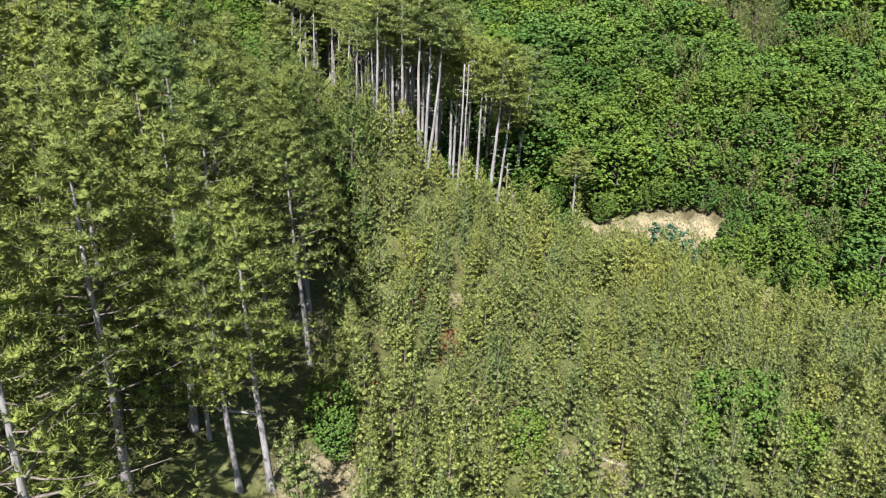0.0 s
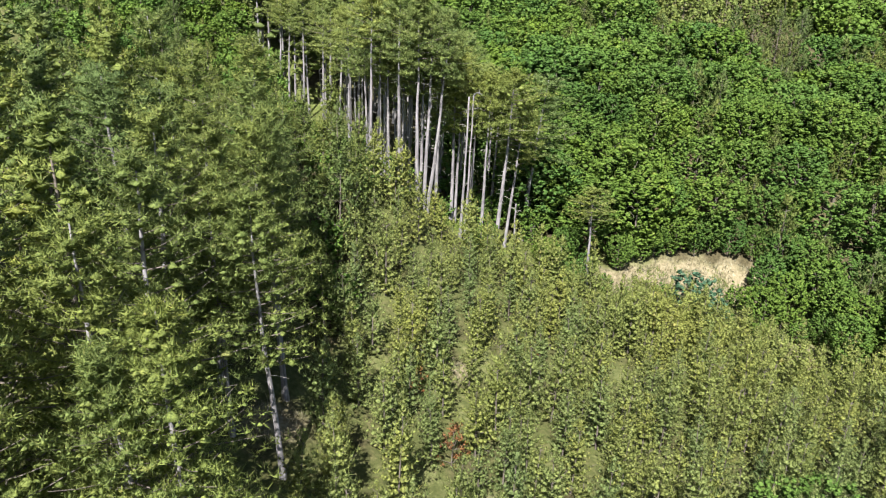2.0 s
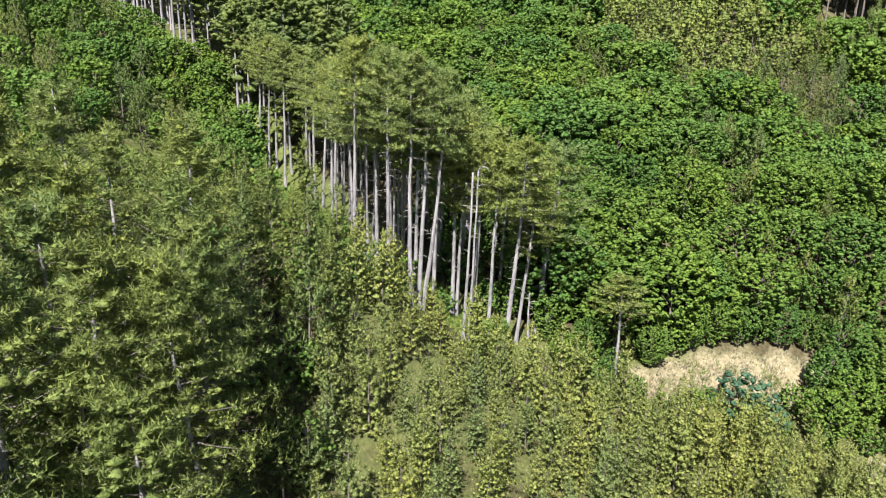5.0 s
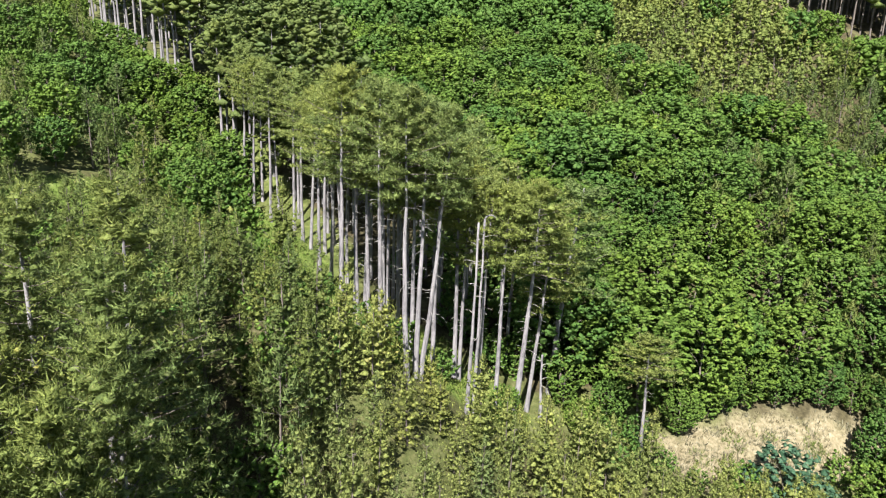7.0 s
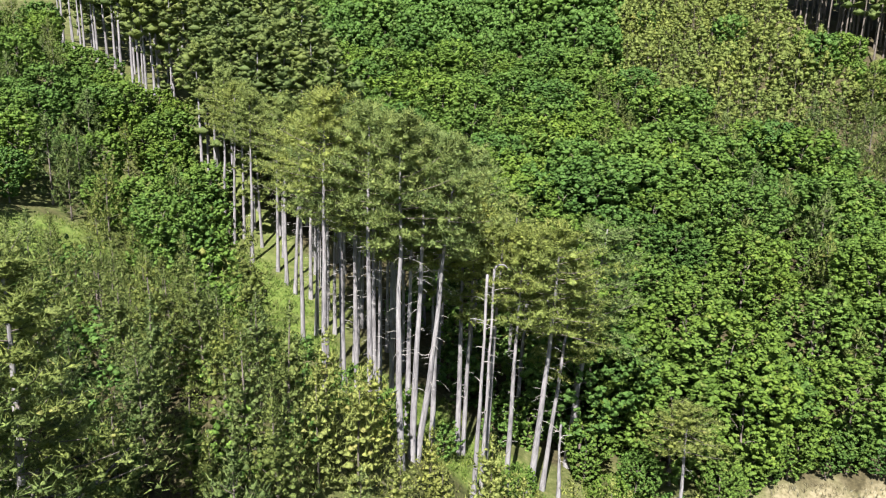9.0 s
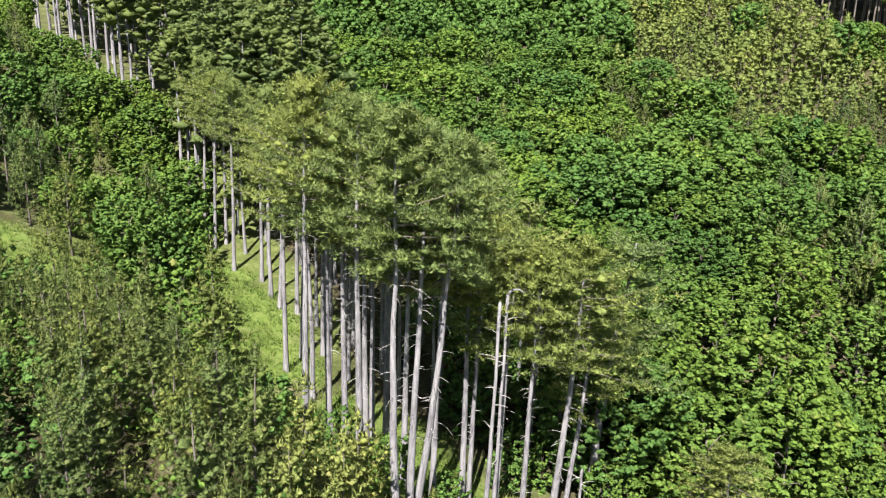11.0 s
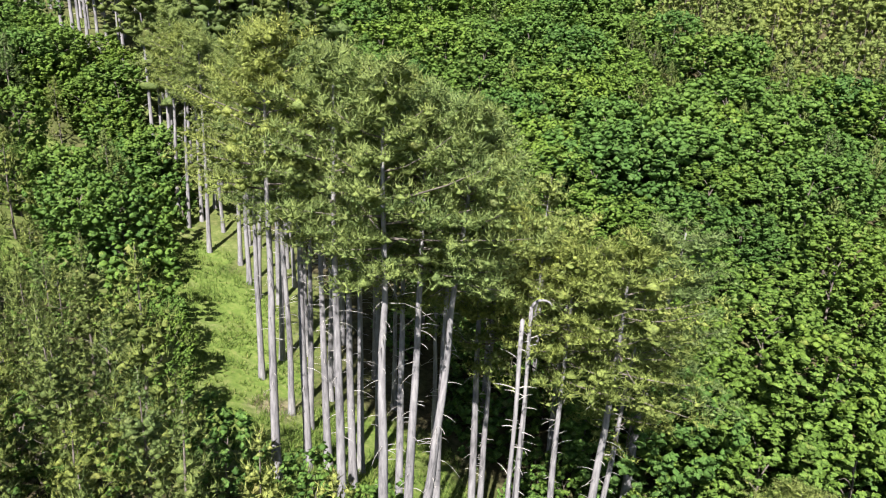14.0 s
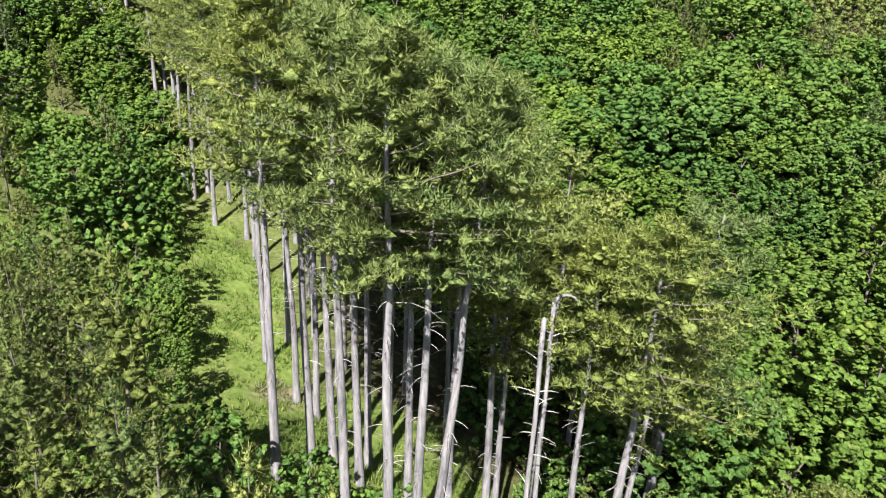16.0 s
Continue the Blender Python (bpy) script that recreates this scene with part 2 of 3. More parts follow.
def clots(rng, places, wide, high, grow=None):
    """The close body of each needle tuft or leaf clump: a knobbly flattened lump, no two alike."""
    v = np.array([(1, 0, 0), (-1, 0, 0), (0, 1, 0), (0, -1, 0), (0, 0, 1), (0, 0, -1)], float)
    f = [(a, c, d) for a in (0, 1) for c in (2, 3) for d in (4, 5)]
    f = np.array([(a, c, d) if np.dot(np.cross(v[c] - v[a], v[d] - v[a]), v[a]) > 0 else (a, d, c) for a, c, d in f])
    n, m = len(places), len(v)
    turn = rng.uniform(0, 2 * math.pi, n)
    co, si = np.cos(turn)[:, None], np.sin(turn)[:, None]
    r = rng.uniform(0.55, 1.3, (n, m)) * rng.uniform(0.75, 1.25, (n, 1)) * (1 if grow is None else np.asarray(grow)[:, None])
    way = np.stack([v[:, 0] * co - v[:, 1] * si, v[:, 0] * si + v[:, 1] * co, np.repeat(v[None, :, 2], n, 0)], -1)
    shape = way * r[..., None] * [wide, wide, high]
    normals = unit(way / [1, 1, high / wide] + 0.25 * rng.normal(size=way.shape))
    return (places[:, None] + shape).reshape(-1, 3), (np.arange(n)[:, None, None] * m + f[None]).reshape(-1, 3), normals.reshape(-1, 3)


def sprays(rng, places, ways, tilts, outs, count, length, width):
    """Leafy twig ends: at each place count pointed leaves, joined at the twig, spread like fingers in one drooping layer."""
    n_p = len(places)
    d, n = ways[:, None], tilts[:, None]
    n = unit(n + 0.2 * rng.normal(size=(n_p, count, 3)))
    side = np.cross(n, d)
    ang = (np.linspace(-1.25, 1.25, count)[None] + 0.25 * rng.normal(size=(n_p, count)))[..., None]
    a = unit(d * np.cos(ang) + side * np.sin(ang) - n * rng.uniform(-0.05, 0.4, (n_p, count, 1)))
    b = unit(np.cross(n, a))
    size = rng.uniform(0.75, 1.25, (n_p, 1, 1))
    ln, w = length * size * rng.uniform(0.7, 1.25, (n_p, count, 1)), width * size * rng.uniform(0.75, 1.25, (n_p, count, 1)) / 2
    p = places[:, None]
    v = np.stack([p + 0 * a, p + a * ln * 0.5 + b * w + n * w * 0.2, p + a * ln - n * ln * 0.22, p + a * ln * 0.5 - b * w + n * w * 0.2], 2)
    verts = v.reshape(-1, 3)
    k = np.arange(n_p * count)[:, None] * 4
    soft_n = unit(tilts + 0.6 * outs)[:, None] + 0.35 * a + 0.35 * n + 0.25 * rng.normal(size=a.shape)
    return outward(verts, np.concatenate([k + [0, 3, 2], k + [0, 2, 1]]), np.repeat(unit(soft_n).reshape(-1, 3), 4, 0))


def part(name, geo, material, parent, label="", smooth=False):
    ob = new(name, mesh_of(name, geo[0], geo[1], material, smooth, geo[2] if len(geo) == 3 else None))
    ob.parent = parent
    return tagged(ob, label)


# ---- kinds of tree: each gives the pieces of one tree with its foot at the origin ----
def stem(rng, tall, radius, bend=0.15, sides=8, rings=12, flare=1.35):
    s = np.linspace(0, 1, rings)
    wob = np.cumsum(rng.normal(size=(rings, 2)), 0) * bend / rings ** 0.5
    wob -= wob[0]
    pts = np.stack([wob[:, 0] * s, wob[:, 1] * s, s * tall - 0.4 * (s == 0)], -1)
    rad = radius * (1 - 0.86 * s ** 1.15) * np.where(s == 0, flare, 1)
    return pts, rad, tube(pts, rad, sides)


def along(pts, z):
    return np.array([np.interp(z, pts[:, 2], pts[:, 0]), np.interp(z, pts[:, 2], pts[:, 1]), z])


def tall_pine(seed, tall, crown_from, reach, boughs, clumps, count, needle=0.3, wide=0.07, puff=0.46, bend=0.25, dead=26, conic=0.4, radius=0.19, core=0.32):
    """A grown black pine: bare stem with dead snags, then an open crown of boughs that carry flat needle puffs."""
    rng = np.random.default_rng(seed)
    pts, rad, trunk = stem(rng, tall * 0.95, radius, bend)
    limbs, at, grow = [], [], []
    for k in range(boughs):
        u = (k + rng.uniform(0, 1)) / boughs
        z = tall * (crown_from + (0.95 - crown_from) * u ** 0.9)
        # widest a third of the way up the crown, rounded over at the top
        shape = (0.72 + 0.5 * math.sin(math.pi * min(1, u * 1.1 + 0.12))) * (1 - conic * u) * (1 if u < 0.85 else 0.75)
        long = reach * shape * rng.uniform(0.55, 1.12)
        az = k * 2.39996 + rng.uniform(-0.5, 0.5)
        out, side = np.array([math.cos(az), math.sin(az), 0]), np.array([-math.sin(az), math.cos(az), 0])
        lift = rng.uniform(-0.05, 0.22) + 0.5 * u
        s = np.linspace(0, 1, 4)[:, None]
        base = along(pts, z)
        limbs.append(tube(base + out * long * 0.85 * s + np.array([0, 0, 1]) * (long * lift * s ** 1.6), 0.032 * long / 2.5 * (1.1 - np.linspace(0, 1, 4)) + 0.006, 3))
        for j in range(clumps):
            f = 0.2 + 0.86 * ((j + rng.uniform(0, 1)) / clumps) ** 0.85
            grow.append(2.4 if f < 0.62 and j % 2 else 1)
            at.append(base + out * long * f + side * rng.normal() * 0.15 * long * (0.5 + f) + np.array([0, 0, long * lift * f ** 1.6 + rng.uniform(-0.08, 0.14)]))
    for k in range(5):
        grow.append(1)
        at.append(along(pts, tall * 0.95) + np.array([rng.normal() * 0.25, rng.normal() * 0.25, rng.uniform(-0.3, 0.5)]))
    at = np.array(at)
    bristles = puffs(rng, at, puff, puff * 0.66, count, needle, wide)
    crown = join([clots(rng, at - [0, 0, puff * 0.1], puff * core, puff * core * 0.62, grow), bristles])
    snags = []
    for k in range(dead):
        z = tall * rng.uniform(min(0.22, crown_from * 0.6), crown_from + 0.06)
        az, ln = rng.uniform(0, 2 * math.pi), rng.uniform(0.2, 0.65) * (0.5 + z / tall) * (2.3 if rng.random() < 0.1 else 1)
        out = np.array([math.cos(az), math.sin(az), 0])
        s = np.linspace(0, 1, 4)[:, None]
        line = along(pts, z) + out * (0.1 + ln * s) + np.array([0, 0, 1]) * ln * (0.12 * s - rng.uniform(0.1, 0.7) * s * s)
        snags.append(tube(line, np.array([0.014, 0.012, 0.009, 0.005]), 3))
    return {"trunk": trunk, "branches": join(limbs), "snags": join(snags) if snags else None, "crown": crown}


def young_pine(seed, tall, reach, tiers, per, plumes, count, needle, wide, puff, radius=0.06, bare=0.06, core=0.42):
    """A pointed young pine: tiers of upswept branches that carry upright, brush-like needle plumes."""
    rng = np.random.default_rng(seed)
    pts, rad, trunk = stem(rng, tall, radius, 0.12, 5, 5)
    at, limbs, grow = [], [], []
    for k in range(tiers):
        u = k / (tiers - 1)
        z = tall * (bare + (0.92 - bare) * u ** 0.92)
        width = reach * (1.0 - u) ** 0.8 * (0.7 + 0.3 * min(1, u * 5)) + 0.1
        turn = rng.uniform(0, 6)
        for j in range(per if u < 0.75 else max(3, per - 2)):
            az = j * 2 * math.pi / per + turn + rng.uniform(-0.45, 0.45)
            out = np.array([math.cos(az), math.sin(az), 0])
            long = width * rng.uniform(0.6, 1.25)
            rise = rng.uniform(0.2, 0.5) + 0.7 * u
            base = along(pts, z + rng.normal() * 0.1)
            if k % 3 == 0:
                limbs.append(tube(np.array([base, base + out * long * 0.5 + [0, 0, long * rise * 0.3], base + out * long + [0, 0, long * rise]]), np.array([0.02, 0.014, 0.006]), 3))
            for i in range(plumes if u < 0.8 else 1):
                f = 1.0 - 0.33 * i * rng.uniform(0.8, 1.1)
                grow.append(0.8 + 0.45 * i)
                at.append(base + out * long * f + np.array([0, 0, long * rise * f ** 1.7]))
    for i in range(4):
        at.append(along(pts, tall * (0.88 + 0.035 * i)))
        grow.append(1)
    at = np.array(at)
    bristles = puffs(rng, at, puff * 0.8, puff * 0.8, count, needle, wide, 0.85)
    crown = join([clots(rng, at * [0.96, 0.96, 1] - [0, 0, puff * 0.1], puff * core, puff * core * 0.7, grow), bristles])
    return {"trunk": trunk, "branches": join(limbs), "crown": crown}


def broad_tree(seed, tall, reach, count, per, leaf, low=0.16, radius=0.11, limbs_n=7, body_w=1.0):
    """A beech-like tree: many small leaf sprays in layers over a lobed crown with a close heart."""
    rng = np.random.default_rng(seed)
    pts, rad, trunk = stem(rng, tall * 0.78, radius, 0.35, 6, 8)
    lobes = [(rng.uniform(0, 2 * math.pi), rng.uniform(0.25, 0.85), rng.uniform(0.15, 0.4)) for _ in range(7)]

    def skin(k, n):
        u = (k + 0.5) / n
        az = k * 2.39996 + rng.uniform(-0.6, 0.6)
        zf = low + (1 - low) * (1 - (1 - u) ** 1.2)
        shape = math.sin(math.pi * (0.13 + 0.84 * (1 - u) ** 0.8 * 0.78 + 0.06)) if u < 0.97 else 0.2
        for a, h, g in lobes:
            shape += g * math.exp(-((math.remainder(az - a, 2 * math.pi)) / 0.6) ** 2 - ((zf - h) / 0.13) ** 2)
        return u, az, zf, reach * shape

    at, ways, tilts, outs, limbs = [], [], [], [], []
    for k in range(count):
        u, az, zf, rr = skin(k, count)
        az += rng.normal() * 0.05
        out = np.array([math.cos(az), math.sin(az), 0])
        c = along(pts, min(tall * 0.9, tall * zf)) * [1, 1, 0] + out * rr * rng.uniform(0.78, 1.05) + np.array([0, 0, tall * zf + rng.normal() * 0.22])
        at.append(c)
        outs.append(unit(out * (1.1 - u) + np.array([0, 0, u * 0.8])))
        ways.append(unit(out + rng.normal(size=3) * [0.35, 0.35, 0.1]))
        tilts.append(unit(out * rng.uniform(0.2, 0.75) * (1.2 - 0.6 * zf) + np.array([0, 0, 1.0]) + rng.normal(size=3) * 0.4))
    for k in range(limbs_n):
        u, az, zf, rr = skin(k, limbs_n)
        out = np.array([math.cos(az), math.sin(az), 0])
        end = along(pts, min(tall * 0.9, tall * zf)) * [1, 1, 0] + out * rr * 0.45 + np.array([0, 0, tall * zf * 0.88 - 0.2])
        foot = along(pts, max(0.3, tall * zf * 0.7))
        s = np.linspace(0, 1, 4)[:, None]
        limbs.append(tube(foot + (end - foot) * s + np.array([0, 0, 0.3]) * np.sin(s * math.pi), np.array([0.045, 0.035, 0.022, 0.01]) * reach / 2.6, 3))
    at, outs = np.array(at), np.array(outs)
    crown = sprays(rng, at, np.array(ways), np.array(tilts), outs, per, leaf, leaf * 0.8)
    body = clots(rng, at - outs * leaf * 0.6 - [0, 0, leaf * 0.5], leaf * body_w * 1.05, leaf * body_w * 0.9)
    return {"trunk": trunk, "branches": join(limbs), "crown": join([body, crown])}


def build_tree(name, pieces, bark_m, leaf_m, label, category, group, crown_label=""):
    top = new(name)
    top.empty_display_size = 0.5
    tagged(top, label, category, group)
    kept = [(pieces[k], m) for k, m in (("trunk", bark_m), ("branches", BARK_DARK), ("snags", DEADWOOD)) if pieces.get(k) is not None]
    woody = [g for g, m in kept]
    stem_ob = part("trunk", join(woody), bark_m, top, smooth=True)
    slots = np.concatenate([np.full(len(g[1]), k) for k, g in enumerate(woody)]).astype(np.int32)
    for g, other in kept[1:]:
        stem_ob.data.materials.append(other)
    stem_ob.data.polygons.foreach_set("material_index", slots)
    part("crown", pieces["crown"], leaf_m, top, crown_label, smooth=True)
    return top


class Kind:
    """One kind of tree in several builds. The first of each build stands where it is first needed, the rest are copies."""

    def __init__(self, name, builds, bark_m, leaf_m, label, category, group):
        self.name, self.builds, self.bark, self.leaf = name, builds, bark_m, leaf_m
        self.label, self.category, self.group, self.first = label, category, group, {}

    def plant(self, x, y, size, turn=0.0, lean=(0.0, 0.0), build=0, wide=1.0, label="", sink=0.05):
        m = pose(x, y, height(x, y) - sink, lean[0], lean[1], 0) @ pose(0, 0, 0, 0, 0, turn) @ Matrix.Diagonal((size * wide, size * wide, size, 1))
        build %= len(self.builds)
        if build not in self.first:
            ob = build_tree(self.name, self.builds[build], self.bark, self.leaf, self.label, self.category, self.group)
            ob.matrix_basis = m
            self.first[build] = ob
        else:
            # the pattern's own size is not to be taken over
            src = self.first[build]
            keep = src.matrix_basis.copy()
            src.matrix_basis = Matrix()
            ob = copy_thing(src, m)
            src.matrix_basis = keep
        if label:
            ob["label"] = label
        return ob


def wood(name, builds, places, leaf_m, label, category, seed, sizes, with_stem=None, wide=(0.85, 1.15)):
    """A far or uncountable stand, joined into one mesh for the leaves and one for the stems."""
    rng = np.random.default_rng(seed)
    crowns, stems = [], []
    for x, y in places:
        b = builds[rng.integers(len(builds))]
        s, w, a = rng.uniform(*sizes), rng.uniform(*wide), rng.uniform(0, 2 * math.pi)
        rot = np.array([[math.cos(a), -math.sin(a), 0], [math.sin(a), math.cos(a), 0], [0, 0, 1]]) @ np.diag([s * w, s * w, s])
        foot = np.array([x, y, height(x, y) - 0.05])
        crowns.append((b["crown"][0] @ rot.T + foot, b["crown"][1], unit(b["crown"][2] @ rot.T)))
        stems.append((b["trunk"][0] @ rot.T + foot, b["trunk"][1]))
    top = new(name)
    tagged(top, label, category, kind="stuff")
    tagged(part("crowns", join(crowns), leaf_m, top, smooth=True), kind="stuff")
    tagged(part("trunks", join(stems), with_stem or BARK_DARK, top, smooth=True), kind="stuff")
    return top


# ---- ground ----
PLANTATION = [(-4.8, 24), (-6.3, 36), (-6.8, 50), (-6.8, 62), (-5.6, 71), (-3, 72), (3, 73.2), (10, 76.5), (17, 77), (24, 76), (31, 75), (38, 70.5), (46, 60), (47, 40), (42, 28), (20, 26), (4, 24)]
BARE = ((-4.3, 29.3, 3.0), (11.5, 35.8, 2.8), (14.8, 41.5, 1.4), (27.3, 40.5, 1.4), (-1.4, 38.5, 1.7), (4.6, 41.4, 1.4), (20, 81.3, 2.0), (23.8, 82.3, 2.7), (27.8, 83.6, 3.0), (31.5, 84.5, 3.0),
        (35.5, 85.2, 2.5), (38.6, 85.6, 1.9), (41.4, 77.4, 1.8), (22, 79.4, 1.6), (27, 80.6, 1.6), (-9.4, 87.4, 1.3), (2.6, 56.0, 1.0), (-9.0, 44.5, 1.8))
MEADOW = ((-31, 107.5, 4.5), (-34, 93, 6.5), (-33, 113, 4.8), (-15.8, 97, 4.2), (-57, 130, 3.5), (-18.5, 101, 4.0), (-21.5, 105.5, 3.6), (-9, 84, 4.0), (-4, 84, 5.5), (0, 81, 4.0), (-12.3, 90.5, 4.0),
          (-26, 112, 3.0), (-48, 140, 2.5), (-38, 115, 3.6), (-66, 158, 4.0), (-5, 78, 3.5), (4, 80, 3.5))


GROVE_FLOOR = [(-2, 87), (2, 87), (9, 84.5), (9.5, 89), (6, 96), (0, 106), (-10, 120), (-22, 134), (-30, 138), (-25, 124), (-15, 112), (-8, 101), (-4, 92)]
UPPER = [(-31, 125), (-20, 138), (-14, 130), (-22, 150), (-38, 168), (-55, 180), (-76, 185), (-70, 164), (-55, 150), (-42, 136)]
DARK = [(58, 166), (59, 152), (64, 147), (72, 144), (84, 142), (94, 148), (82, 158), (64, 174)]
HALF = [(-7.2, 53), (-6.2, 62), (-6.6, 70), (-10.5, 75), (-15.2, 81.5), (-19.8, 87), (-24, 93), (-28, 90), (-44, 90), (-50, 64), (-20, 61), (-11, 57)]


def cover(x, y, discs, blur=0.35):
    """How far a place lies within a set of uneven patches, 0 to 1."""
    best = np.zeros_like(x)
    for a, b, r in discs:
        d = np.hypot(x - a, y - b) / r
        best = np.maximum(best, np.clip((1.15 - d) / blur, 0, 1))
    return best


def ground_material():
    m, nt, bsdf = mat_new("hillside_soil")
    geo = nt.nodes.new("ShaderNodeNewGeometry")
    att = nt.nodes.new("ShaderNodeAttribute")
    att.attribute_name = "cover"
    sep = nt.nodes.new("ShaderNodeSeparateColor")
    nt.links.new(att.outputs["Color"], sep.inputs["Color"])
    fine = node(nt, "ShaderNodeTexNoise", Scale=2.6, Detail=8.0, Roughness=0.7)
    broad = node(nt, "ShaderNodeTexNoise", Scale=0.35, Detail=4.0)
    for n in (fine, broad):
        nt.links.new(geo.outputs["Position"], n.inputs["Vector"])
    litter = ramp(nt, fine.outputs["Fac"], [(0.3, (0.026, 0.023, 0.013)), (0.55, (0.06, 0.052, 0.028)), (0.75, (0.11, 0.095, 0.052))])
    hay = ramp(nt, fine.outputs["Fac"], [(0.3, (0.075, 0.065, 0.036)), (0.5, (0.18, 0.155, 0.095)), (0.72, (0.27, 0.243, 0.172))])
    grass = ramp(nt, fine.outputs["Fac"], [(0.25, (0.055, 0.09, 0.018)), (0.5, (0.1, 0.145, 0.031)), (0.78, (0.2, 0.2, 0.075))])
    col = litter
    for channel, other in (("Green", grass), ("Red", hay)):
        edge = nt.nodes.new("ShaderNodeMath")
        edge.operation = "MULTIPLY_ADD"
        nt.links.new(broad.outputs["Fac"], edge.inputs[0])
        edge.inputs[1].default_value = 1.2
        edge.inputs[2].default_value = -0.62
        tot = nt.nodes.new("ShaderNodeMath")
        tot.operation, tot.use_clamp = "MULTIPLY_ADD", True
        nt.links.new(sep.outputs[channel], tot.inputs[0])
        tot.inputs[1].default_value = 1.35
        nt.links.new(edge.outputs[0], tot.inputs[2])
        mix = nt.nodes.new("ShaderNodeMix")
        mix.data_type = "RGBA"
        nt.links.new(tot.outputs[0], mix.inputs["Factor"])
        nt.links.new(col, mix.inputs["A"])
        nt.links.new(other, mix.inputs["B"])
        col = mix.outputs["Result"]
    nt.links.new(col, bsdf.inputs["Base Color"])
    bump = node(nt, "ShaderNodeBump", Strength=0.7, Distance=0.15)
    nt.links.new(fine.outputs["Fac"], bump.inputs["Height"])
    nt.links.new(bump.outputs["Normal"], bsdf.inputs["Normal"])
    bsdf.inputs["Roughness"].default_value = 0.95
    bsdf.inputs["Specular IOR Level"].default_value = 0.1
    return m


def ground_lines(lo, hi, fine_lo, fine_hi, step):
    core = np.arange(fine_lo, fine_hi + step / 2, step)
    n = 22
    f = np.linspace(0, 1, n + 1)[1:] ** 2.6
    return np.concatenate([(fine_lo + (lo - fine_lo) * f)[::-1], core, fine_hi + (hi - fine_hi) * f])


def rough(x, y):
    """Small hummocks."""
    return 0.16 * np.sin(x * 0.9 + 1.3 * np.sin(y * 0.37)) * np.sin(y * 0.8 + np.sin(x * 0.5)) + 0.07 * np.sin(x * 2.3 + y * 1.1) * np.sin(y * 2.7 - x * 0.6)


gx = ground_lines(-2500, 2500, -90, 100, 1.25)
gy = ground_lines(-2500, 2600, -10, 215, 1.25)
X, Y = np.meshgrid(gx, gy)
Z = land(X, Y) + rough(X, Y) * (np.abs(X) < 120) * (np.abs(Y - 100) < 140)
nx, ny = len(gx), len(gy)
i = (np.arange(ny - 1)[:, None] * nx + np.arange(nx - 1)[None]).ravel()
ground_me = mesh_of("ground", np.stack([X, Y, Z], -1).reshape(-1, 3), np.concatenate([np.stack([i, i + 1, i + nx + 1], -1), np.stack([i, i + nx + 1, i + nx], -1)]), ground_material(), True)
layer = ground_me.color_attributes.new("cover", "FLOAT_COLOR", "POINT")
dry = cover(X, Y, BARE)
# under the woods litter replaces grass; its dark colour also stands in for shade
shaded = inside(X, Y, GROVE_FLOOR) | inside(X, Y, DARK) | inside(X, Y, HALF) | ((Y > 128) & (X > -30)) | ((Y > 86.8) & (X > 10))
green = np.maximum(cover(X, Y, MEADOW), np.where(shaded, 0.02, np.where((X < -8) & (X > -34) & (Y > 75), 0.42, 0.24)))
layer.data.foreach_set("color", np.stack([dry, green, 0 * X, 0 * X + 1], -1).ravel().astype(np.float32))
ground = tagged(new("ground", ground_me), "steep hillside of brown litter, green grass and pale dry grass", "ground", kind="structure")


def grass_stuff(name, discs, per_m2, tall, material, seed, label):
    rng = np.random.default_rng(seed)
    at = []
    for a, b, r in discs:
        n = int(per_m2 * math.pi * r * r)
        th, rr = rng.uniform(0, 2 * math.pi, n), np.sqrt(rng.uniform(0, 1, n)) * r * 1.1
        at.append(np.stack([a + rr * np.cos(th), b + rr * np.sin(th)], -1))
    at = np.concatenate(at)
    keep = np.sin(at[:, 0] * 1.7 + np.sin(at[:, 1])) + np.sin(at[:, 1] * 2.1) + rng.normal(size=len(at)) * 0.8 > -0.9
    at = at[keep]
    foot = np.column_stack([at, land(at[:, 0], at[:, 1]) + rough(at[:, 0], at[:, 1]) - 0.03])
    geo = blades(rng, foot, np.tile([0.1, 0.05, 1.0], (len(foot), 1)), 5, tall, 0.05, 0.42)
    return tagged(new(name, mesh_of(name, geo[0], geo[1], material)), label, "grass", kind="stuff")


grass_stuff("dry_grass", BARE, 14, 0.5, HAY, 5, "pale straw-coloured dry grass in bare patches")
TUFTS = ((26, 83.8, 1.1), (33.6, 85.4, 1.1), (29.8, 82.4, 1.3), (22.4, 81.4, 0.9), (36.6, 84.2, 1.0), (14, 82, 3.0), (17, 80.5, 2.4), (25.5, 80, 1.6), (29.5, 85.6, 1.0), (34, 83.4, 1.6), (38, 83.4, 2.4), (42, 80, 3.0), (32, 80.6, 2.4), (12, 81.5, 2.6), (45, 74, 2.6))
grass_stuff("tall_grass", TUFTS, 15, 0.55, GRASS, 7, "uneven green grass along the foot of the slope")
grass_stuff("meadow_grass", MEADOW, 14, 0.46, GRASS, 6, "fresh green grass with some dry stalks")


